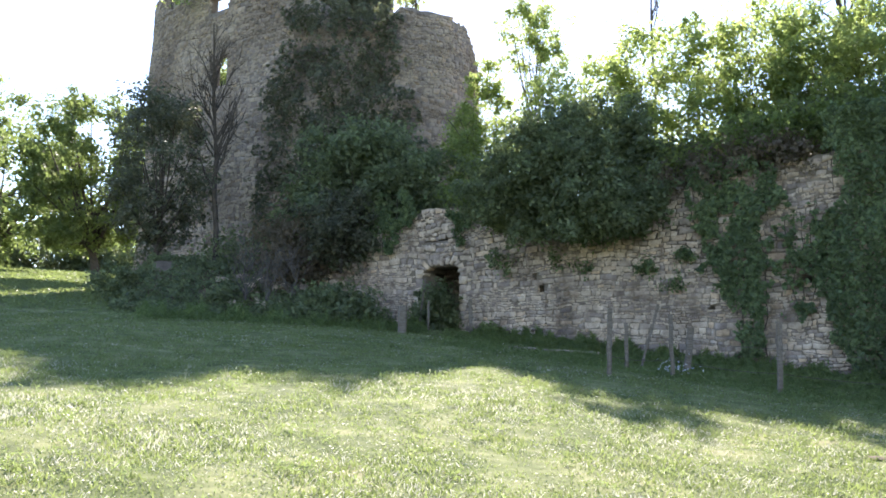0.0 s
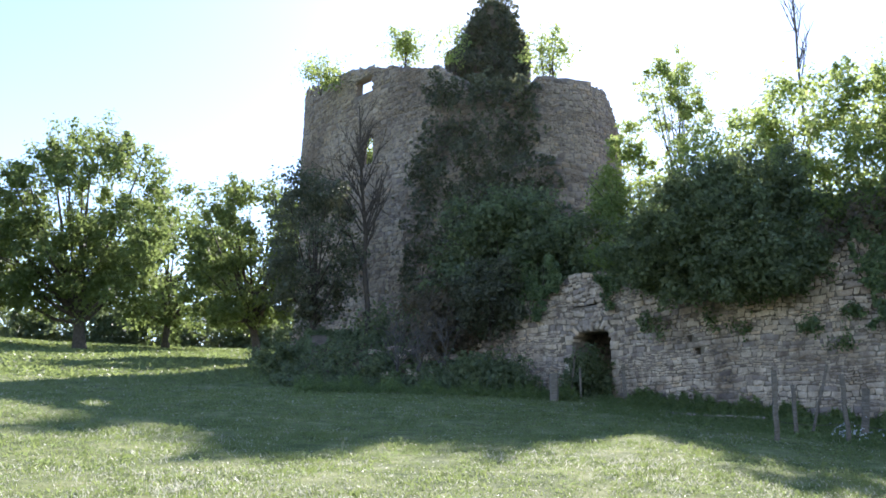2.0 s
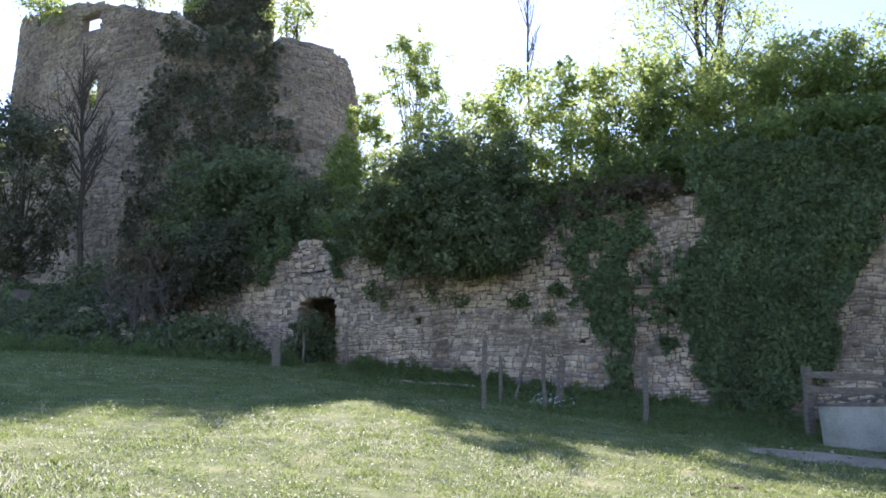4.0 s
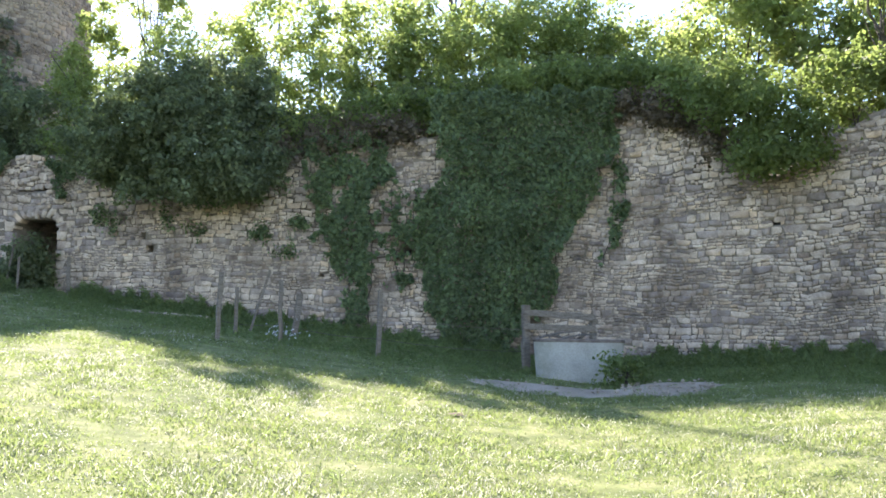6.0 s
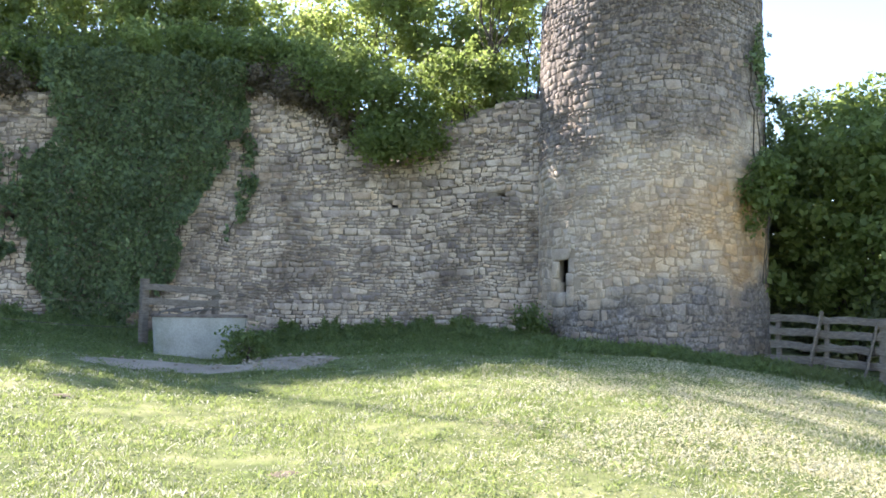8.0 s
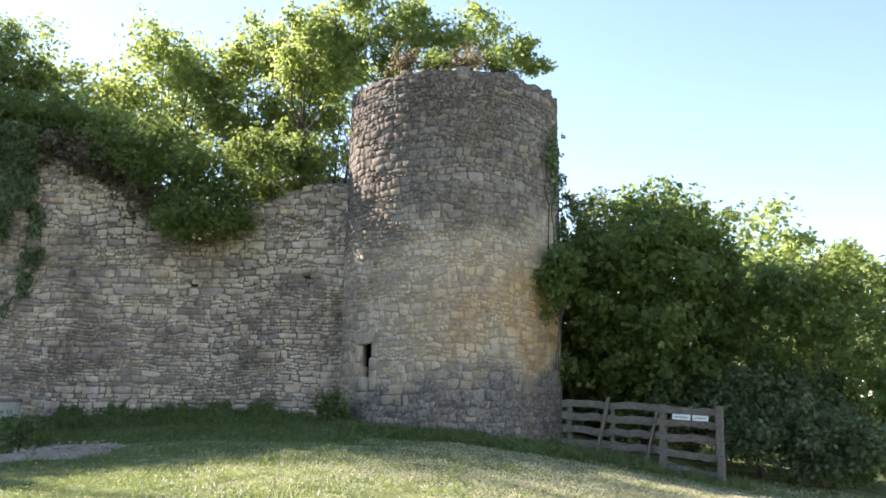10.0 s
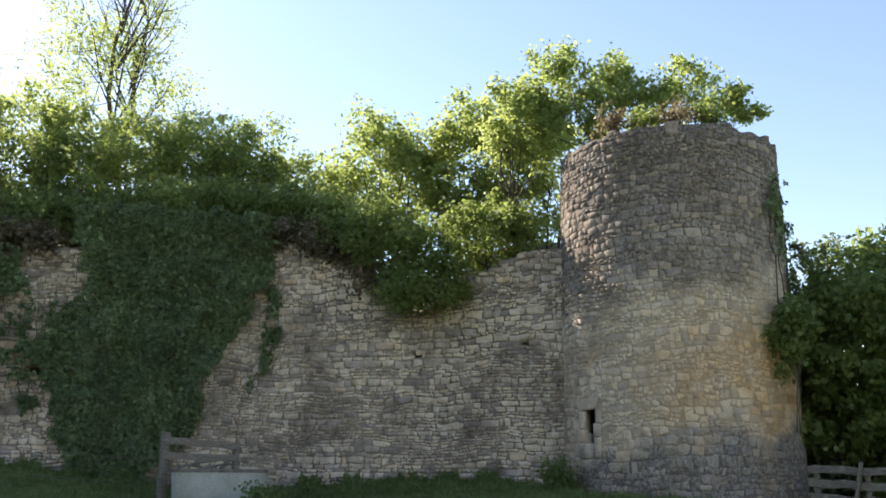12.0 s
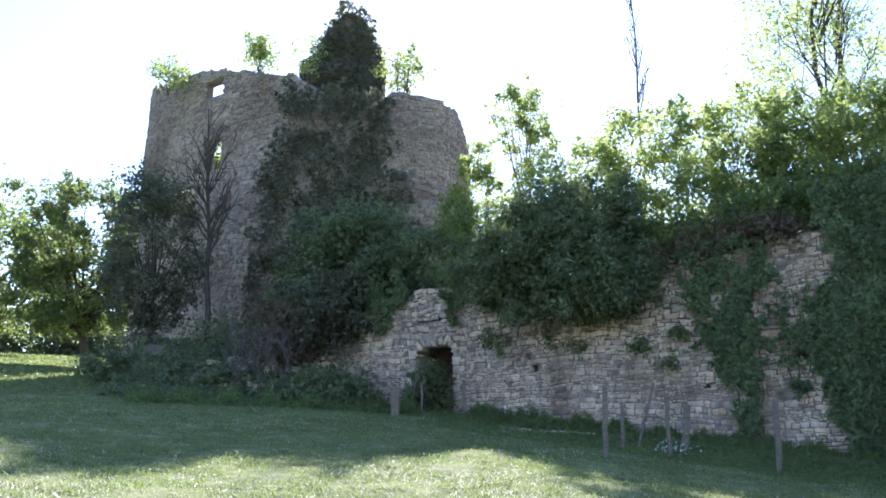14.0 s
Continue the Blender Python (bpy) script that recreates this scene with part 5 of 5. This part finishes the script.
post("tall weathered split-oak fence post", 10.55, 16.6, 10.66, 2.72, 0.085, 1)
post("short weathered fence post", 11.65, 18.6, 11.66, 2.56, 0.075, 2)
post("leaning weathered fence stake", 12.36, 19.4, 13.69, 2.98, 0.065, 3)
post("straight weathered fence post", 14.46, 17.8, 14.37, 2.68, 0.075, 4)
post("broad dark old board standing upright", 15.25, 19.6, 15.6, 2.50, 0.13, 5)
post("tall weathered fence post", 20.64, 17.3, 20.72, 2.49, 0.09, 6)
post("thick short stump of an old gatepost", -2.58, 24.4, -2.58, 3.30, 0.24, 7)
post("thin weathered post beside the archway", 1.81, 25.6, 1.80, 3.60, 0.10, 8)
post("thin stake before the archway", -0.95, 25.8, -0.9, 3.55, 0.06, 9)
post("leaning stick beside the archway", -1.6, 26.2, -1.15, 4.25, 0.05, 10)


def build_wires():
    w = thing("fence_wire", "slack rusty wire strung between the fence posts", "fence wire", at(20.6, 17.3))
    o = w.location
    for (a, ra), (b, rb) in (((10.55, 16.6), (14.46, 17.8)), ((14.46, 17.8), (20.64, 17.3)), ((20.64, 17.3), (30.1, 18.4))):
        for h in (0.35, 0.8):
            p, q = at(a, ra) + Vector((0, 0, h)) - o, at(b, rb) + Vector((0, 0, h)) - o
            bm = bmesh.new()
            tube(bm, [p.lerp(q, k) - Vector((0, 0, 0.22 * k * (1 - k))) for k in np.linspace(0, 1, 9)], [0.006] * 9, 4)
            part("wire", bm, M_WIRE, w)


build_wires()


# ------------------------------------------------------------------ wooden hurdles by the tower
def hurdle(name, label, a, b, za, zb, posts, battens, seed, signs=()):
    """a, b: (bearing, distance) of the ends; za, zb: the boards' heights there;
    posts: (share along, half over the top board, width, extra)."""
    t = thing(name, label, "gate", at(*a), "wooden hurdles")
    o = t.location
    pa, pb = at(a[0], a[1], 0), at(b[0], b[1], 0)
    out = Vector((-pa.x - pb.x, -pa.y - pb.y, 0)).normalized()
    rng = random.Random(seed)
    for z0, z1 in zip(za, zb):
        bm = bmesh.new()
        p, q = pa.copy(), pb.copy()
        p.z, q.z = z0, z1
        bar(bm, p - o, q - o, 0.035, 0.14 + rng.uniform(-0.02, 0.02), 0.021, seed * 10 + int(z0 * 50), 9)
        part("board", bm, M_WOOD, t)
    for k, (f, over, w) in enumerate(posts):
        p = pa.lerp(pb, f)
        g = float(land(p.x, p.y))
        bm = bmesh.new()
        zt = za[0] * (1 - f) + zb[0] * f + over
        back = out * (0.10 if f > 0.9 else -0.09)
        bar(bm, Vector((p.x, p.y, g - 0.25)) + back - o, Vector((p.x, p.y, zt)) + back - o, w, w, 0.01, seed * 7 + k)
        part("post", bm, M_WOOD, t)
    for k, (f0, f1, over) in enumerate(battens):
        p, q = pa.lerp(pb, f0), pa.lerp(pb, f1)
        p.z = float(land(p.x, p.y)) - 0.05
        q.z = za[0] * (1 - f1) + zb[0] * f1 + over
        bm = bmesh.new()
        bar(bm, p + out * 0.16 - o, q + out * 0.055 - o, 0.13, 0.045, 0.008, seed * 9 + k)
        part("batten", bm, M_WOOD, t)
    for k, (f0, f1, z0, z1) in enumerate(signs):
        p, q = pa.lerp(pb, f0), pa.lerp(pb, f1)
        p.z, q.z = z0, z1
        bm = bmesh.new()
        bar(bm, p + out * 0.05 - o, q + out * 0.05 - o, 0.008, 0.10, 0, 1, 1)
        s = part("sign", bm, M_SIGN, t, "small white sign plate with unreadable dark print")
        bm = bmesh.new()
        bar(bm, p.lerp(q, 0.12) + out * 0.057 - o, p.lerp(q, 0.85) + out * 0.057 - o, 0.004, 0.012, 0, 1, 1)
        part("print_bar", bm, M_BARS, s)
    return t


hurdle("wooden_hurdle", "weathered grey plank hurdle leaning beside the tower", (68.9, 17.9), (75.0, 17.2), (1.69, 1.46, 1.19, 0.94, 0.66), (1.61, 1.35, 1.12, 0.86, 0.55),
       ((0.08, 0.08, 0.09), (0.52, 0.05, 0.08)), ((0.36, 0.48, 0.16), (0.82, 0.96, 0.04)), 3)
hurdle("wooden_gate", "weathered grey plank gate with two white signs", (74.6, 17.15), (78.45, 16.9), (1.60, 1.37, 1.12, 0.86, 0.58), (1.53, 1.31, 1.04, 0.72, 0.43),
       ((0.12, 0.10, 0.14), (0.985, 0.14, 0.13)), (), 4, ((0.27, 0.55, 1.47, 1.455), (0.58, 0.82, 1.452, 1.44)))


# ------------------------------------------------------------------ bare earth, stones and weeds
def earth_patch(name, label, az, r, half_az, half_r, seed, mat, stones=60, lift=0.055):
    """A trodden patch draped on the meadow, with a ragged edge, and loose stones on it."""
    rng = np.random.default_rng(seed)
    verts, quads = [], []
    n, m = 48, 6
    for j in range(m + 1):
        for i in range(n):
            g = 2 * math.pi * i / n
            k = j / m * (1 + 0.22 * noise.noise((math.cos(g) * 2.2, math.sin(g) * 2.2, seed)) + 0.10 * noise.noise((math.cos(g) * 7, math.sin(g) * 7, seed)))
            p = at(az + half_az * k * math.cos(g), r + half_r * k * math.sin(g))
            verts.append((p.x, p.y, p.z + lift - (lift - 0.005) * (j / m) ** 3))
    for j in range(m):
        for i in range(n):
            k = (i + 1) % n
            quads.append((j * n + i, (j + 1) * n + i, (j + 1) * n + k, j * n + k))
    t = linked(name, fast_mesh(name, verts, quads), mat)
    tagged(t, label, "bare earth", kind="structure")
    for _ in range(stones):
        a, k = rng.uniform(0, 2 * math.pi), math.sqrt(rng.random()) * 0.95
        p = at(az + half_az * k * math.cos(a), r + half_r * k * math.sin(a))
        bm = bmesh.new()
        bmesh.ops.create_icosphere(bm, subdivisions=1, radius=rng.uniform(0.012, 0.038))
        for v in bm.verts:
            v.co = Vector((v.co.x * 1.3, v.co.y, v.co.z * 0.6)) * rng.uniform(0.75, 1.2)
        s = part("loose_stone", bm, M_DIRT)
        s.location = p + Vector((0, 0, 0.065))
        s.rotation_euler = (0, 0, rng.uniform(0, 6))
        tagged(s, "small pale loose stone lying on trodden earth", "stone", "loose stones")


earth_patch("earth_patch", "pale trodden earth in front of the trough", 32.2, 15.0, 6.4, 0.8, 3, M_DIRT, 24)
earth_patch("earth_patch", "stony bare ground beside the trough", 39.0, 15.4, 3.3, 1.05, 4, M_DIRT, 80)
earth_patch("earth_patch", "bare pale earth of the lane by the gate", 84.5, 14.6, 6.5, 0.55, 5, M_DIRT, 20)


for _k, (_az, _r) in enumerate(((24.2, 6.3), (25.9, 10.8), (38.7, 7.1))):
    earth_patch("bare_scrape", "small scrape of bare earth and dry clods in the meadow", _az, _r, 0.13 * 57.3 / _r, 0.10, 40 + _k, M_EARTH, 0, 0.022)


def dry_stalk(az, r, h, seed):
    """A few dead grass stalks from one root."""
    t = thing("dry_stalk", "dead straw-coloured grass stalk standing in the meadow", "grass", at(az, r), "dry stalks")
    rng = random.Random(seed)
    for _ in range(3):
        bm = bmesh.new()
        d = Vector((rng.uniform(-0.5, 0.5), rng.uniform(-0.5, 0.5), 1)) * h * rng.uniform(0.6, 1.0)
        tube(bm, [Vector((0, 0, -0.02)), d * 0.5 + Vector((0, 0, 0.03)), d], [0.004, 0.003, 0.002], 4)
        part("stalk", bm, M_STRAW, t)


for _k, (_az, _r) in enumerate(((51.6, 12.2), (55.3, 13.0), (51.3, 12.1), (53.0, 9.8), (47.0, 9.0), (-13.5, 13.0), (-16.0, 12.6), (-3.0, 13.2), (36.0, 9.4), (60.0, 8.8))):
    dry_stalk(_az, _r, 0.16 + 0.03 * (_k % 4), 300 + _k)


def build_stick():
    t = thing("fallen_stick", "bare pale stick lying below the wooden gate", "stick", at(76.0, 16.2))
    bm = bmesh.new()
    tube(bm, [Vector((-0.22, -0.05, 0.03)), Vector((0.0, 0.0, 0.08)), Vector((0.16, 0.08, 0.18)), Vector((0.2, 0.16, 0.24))], [0.018, 0.016, 0.012, 0.006], 6)
    part("shaft", bm, M_DEAD, t)


build_stick()


def weeds(name, label, az0, az1, r0, r1, n, h, seed, mat, broad=0.016):
    """A strip of tall weeds and rank grass."""
    rng = np.random.default_rng(seed)
    t = thing(name, label, "weeds", at((az0 + az1) / 2, (r0 + r1) / 2))
    az = rng.uniform(az0, az1, n)
    wr = np.interp(az, _fine, _fr)
    r = wr - rng.uniform(r0, r1, n) if r1 < 8 else rng.uniform(r0, r1, n)
    x, y = r * np.sin(np.radians(az)), r * np.cos(np.radians(az))
    z = land(x, y)
    near = np.clip((r - (wr - r1)) / (r1 - r0), 0.25, 1.0) if r1 < 8 else 0.8
    clump = np.clip(0.55 + 0.5 * np.sin(az * 2.3 + 1.1 * np.sin(az * 5.1)) + 0.35 * np.sin(az * 9.7 + r * 3.0), 0.12, 1.3)
    env = h * near * clump * rng.uniform(0.15, 1.1, n)
    c = np.stack([x, y, z + env * 0.8], 1) + rng.normal(size=(n, 3)) * 0.03
    v, q = leaves(c - np.array(t.location), broad * 2, rng, np.tile([0.0, -0.4, 0.3], (n, 1)), 0.9, length=7.0)
    o = linked("weed_leaves", fast_mesh("weed_leaves", v, q), mat, t)
    tagged(t, kind="stuff")


weeds("weeds", "rank dark grass and nettles along the wall's foot", 37.0, 51.5, 0.1, 2.0, 26000, 0.36, 201, M_WEED)
weeds("weeds", "rank dark weeds below the wall", 2.0, 12.0, 0.1, 2.0, 14000, 0.42, 202, M_WEED)
# Longer grass in two strips; its dark colour also deepens the lawn's shade.
weeds("weeds", "long grass in the lee of the wall, darkened for its shade", 30.0, 56.0, 0.3, 4.6, 22000, 0.13, 211, M_WEED, 0.010)
weeds("weeds", "long grass below the wall and bush, darkened for their shade", 0.0, 30.0, 0.5, 6.0, 24000, 0.12, 212, M_WEED, 0.010)
weeds("weeds", "rough weeds between the fence posts", 11.0, 30.0, 0.1, 3.0, 15000, 0.30, 203, M_WEED)
weeds("weeds", "rough grass at the tower's foot", 55.0, 70.0, 15.6, 17.0, 7000, 0.11, 204, M_WEED)
weeds("weeds", "weeds along the bank below the keep", -19.0, -1.0, 24.5, 29.0, 14000, 0.45, 205, M_WEED)
weeds("weeds", "rough grass under the wooden gate", 68.0, 80.0, 16.2, 17.4, 4000, 0.10, 206, M_BLADE)
B("weed_clump", "leafy weed clump growing against the trough", 36.4, -2.0, 16.0, 1.15, 0.8, 207, depth=0.3, clumps=16, per=60, spread=0.25, leaf=0.055, mat=M_WEED, base=0.8, category="weeds")
B("weed_clump", "small dark shrub in the corner of wall and tower", 54.3, -0.1, 17.9, 0.42, 0.6, 208, depth=0.2, trunk=0, clumps=14, per=70, spread=0.25, leaf=0.055, mat=M_WEED, base=1.2, category="weeds")
B("arch_shrub", "dark shrub growing in the archway", -0.4, 3.7, 26.6, 1.15, 1.5, 209, depth=0.35, clumps=44, per=80, spread=0.32, leaf=0.08, mat=M_LEAF_D, base=2.5)
B("flower_clump", "clump of small white flowers in the grass", 14.7, -0.1, 18.6, 0.6, 0.5, 210, depth=0.25, clumps=9, per=6, spread=0.3, leaf=0.045, mat=M_FLOWER, base=1.45, category="flowers")
for _k, (_az, _el, _n) in enumerate(((7.3, 6.9, 8), (9.0, 6.6, 8), (13.2, 6.3, 16), (15.4, 6.9, 16), (14.8, 5.2, 12), (3.4, 6.9, 12), (4.3, 6.5, 10))):
    B("wall_weed", "tuft of weeds rooted in the wall's joints", _az, _el, wall_r(_az) - 0.02, 0.45, 0.5, 220 + _k, depth=0.15, clumps=_n // 2, per=40, spread=0.25, leaf=0.07, mat=M_IVY, base=high(_el - 0.4, 24), category="weeds", trunk=0, group="weeds in the wall")


def build_ledge():
    t = thing("stone_ledge", "low pale stone ledge in the grass below the wall", "ledge", at(7.0, 22.0))
    o = t.location
    rng = random.Random(12)
    az = 4.2
    while az < 9.6:
        w = rng.uniform(0.7, 1.3)
        bm = bmesh.new()
        p, q = at(az, 22.2), at(az + w, 22.2)
        bar(bm, p + Vector((0, 0, -0.05)) - o, q + Vector((0, 0, -0.05)) - o, 0.35, 0.20, 0.012, int(az * 10), 3)
        part("stone", bm, M_STONE_ONE, t)
        az += w + 0.06


build_ledge()

# ------------------------------------------------------------------ stones of the walls
_rs = random.Random(17)


def clear(u, z):
    """Where the curtain wall carries stones: below its top, off the openings and the dressed arch."""
    return z < wall_top(u) - 0.04 and not in_arch(u, z, 0.27) and not in_hole(u, z)


def broken(u, z):
    """The upper courses are rougher than the lower."""
    return max(0.0, min(1.0, (z - 3.6 + 0.8 * noise.noise((u * 0.5, z * 0.5, 21.0))) / 2.2))


_st = rubble(0.1, WALL_LEN - 0.1, 0.4, 8.6, clear, _rs, (0.07, 0.165), (0.9, 3.5), broken)
_u0, _u1 = wall_u(38.5), wall_u(45.5)
lay_stones(wall_surf, _st, _rs, M_STONE, M_STONE_ONE, WALL, lambda u, z: _u0 < u < _u1 and z < 4.2, (0.006, 0.042), uneven=1.35)

# voussoirs of the arch
for _k in range(11):
    g = math.pi * (_k + 0.5) / 11
    cu, cz = ARCH_U + math.cos(g) * (ARCH_W + 0.10), ARCH_Z + math.sin(g) * 0.42 + _rs.uniform(-0.05, 0.05)
    kw, kl = _rs.uniform(0.042, 0.075), _rs.uniform(0.09, 0.17)
    verts = []
    for dep, kk in ((-0.3, 1.0), (0.02, 1.0), (0.045, 0.8)):
        for s, tt in ((-1, -1), (1, -1), (1, 1), (-1, 1)):
            du = math.cos(g) * tt * kl * kk - math.sin(g) * s * kw * kk
            dz = math.sin(g) * tt * kl * kk + math.cos(g) * s * kw * kk
            verts.append(wall_surf(cu + du, cz + dz, dep))
    linked("voussoir", fast_mesh("voussoir", verts, BLOCK_QUADS), M_STONE_ONE, WALL)
for _s in (-1, 1):
    _z = 2.5
    while _z < ARCH_Z - 0.05:
        h = _rs.uniform(0.2, 0.32)
        a = ARCH_U + _s * (ARCH_W + 0.14)
        linked("jamb_stone", fast_mesh("jamb_stone", stone_verts(wall_surf, (a - 0.15, a + 0.15, _z, _z + h), _rs, (0.01, 0.05)), STONE_QUADS), M_STONE_ONE, WALL)
        _z += h


def tower_clear(u, z):
    return z < tower_top(u) - 0.03 and not (abs(u - SLIT_U) < 0.3 and SLIT_Z0 - 0.05 < z < SLIT_Z1 + 0.24)


def upper(s):
    return s[2] > 5.1 + 0.2 * s[0] + 0.9 * noise.noise((s[0] * 1.1, s[2], 6.0))


_st = rubble(-4.6, 4.6, 0.5, 8.6, tower_clear, _rs, (0.085, 0.175), (0.9, 2.4), lambda u, z: 0.4)
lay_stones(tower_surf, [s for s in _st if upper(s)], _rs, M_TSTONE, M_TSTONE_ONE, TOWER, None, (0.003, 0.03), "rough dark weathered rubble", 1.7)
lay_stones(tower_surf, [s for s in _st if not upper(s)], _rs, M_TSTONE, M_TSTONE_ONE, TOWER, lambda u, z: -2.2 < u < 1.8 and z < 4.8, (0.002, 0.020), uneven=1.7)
for s in ((SLIT_U - 0.40, SLIT_U + 0.22, SLIT_Z1 + 0.02, SLIT_Z1 + 0.25), (SLIT_U - 0.36, SLIT_U - 0.15, SLIT_Z0 + 0.52, SLIT_Z1 + 0.01), (SLIT_U - 0.40, SLIT_U - 0.16, SLIT_Z0 + 0.26, SLIT_Z0 + 0.52), (SLIT_U - 0.36, SLIT_U + 0.09, SLIT_Z0 - 0.06, SLIT_Z0 + 0.25), (SLIT_U + 0.18, SLIT_U + 0.32, SLIT_Z0 + 0.62, SLIT_Z1 + 0.04), (SLIT_U + 0.11, SLIT_U + 0.30, SLIT_Z0 + 0.36, SLIT_Z0 + 0.62), (SLIT_U + 0.10, SLIT_U + 0.32, SLIT_Z0 - 0.04, SLIT_Z0 + 0.36), (SLIT_U - 0.28, SLIT_U + 0.26, SLIT_Z0 - 0.26, SLIT_Z0 - 0.06)):
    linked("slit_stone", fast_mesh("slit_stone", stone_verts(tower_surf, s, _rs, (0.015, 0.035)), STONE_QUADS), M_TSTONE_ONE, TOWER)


def keep_clear(u, z):
    return z < keep_top(u) - 0.05 and not in_window(u, z)


_st = rubble(float(_kf[0, 0]) - 0.6, float(_kf[-1, 0]) + 0.6, 3.0, 21.2, keep_clear, _rs, (0.10, 0.21), (0.9, 2.2))
lay_stones(keep_surf, _st, _rs, M_KSTONE, M_KSTONE, KEEP, None, (0.0, 0.055), "grey rubble masonry", 2.4)
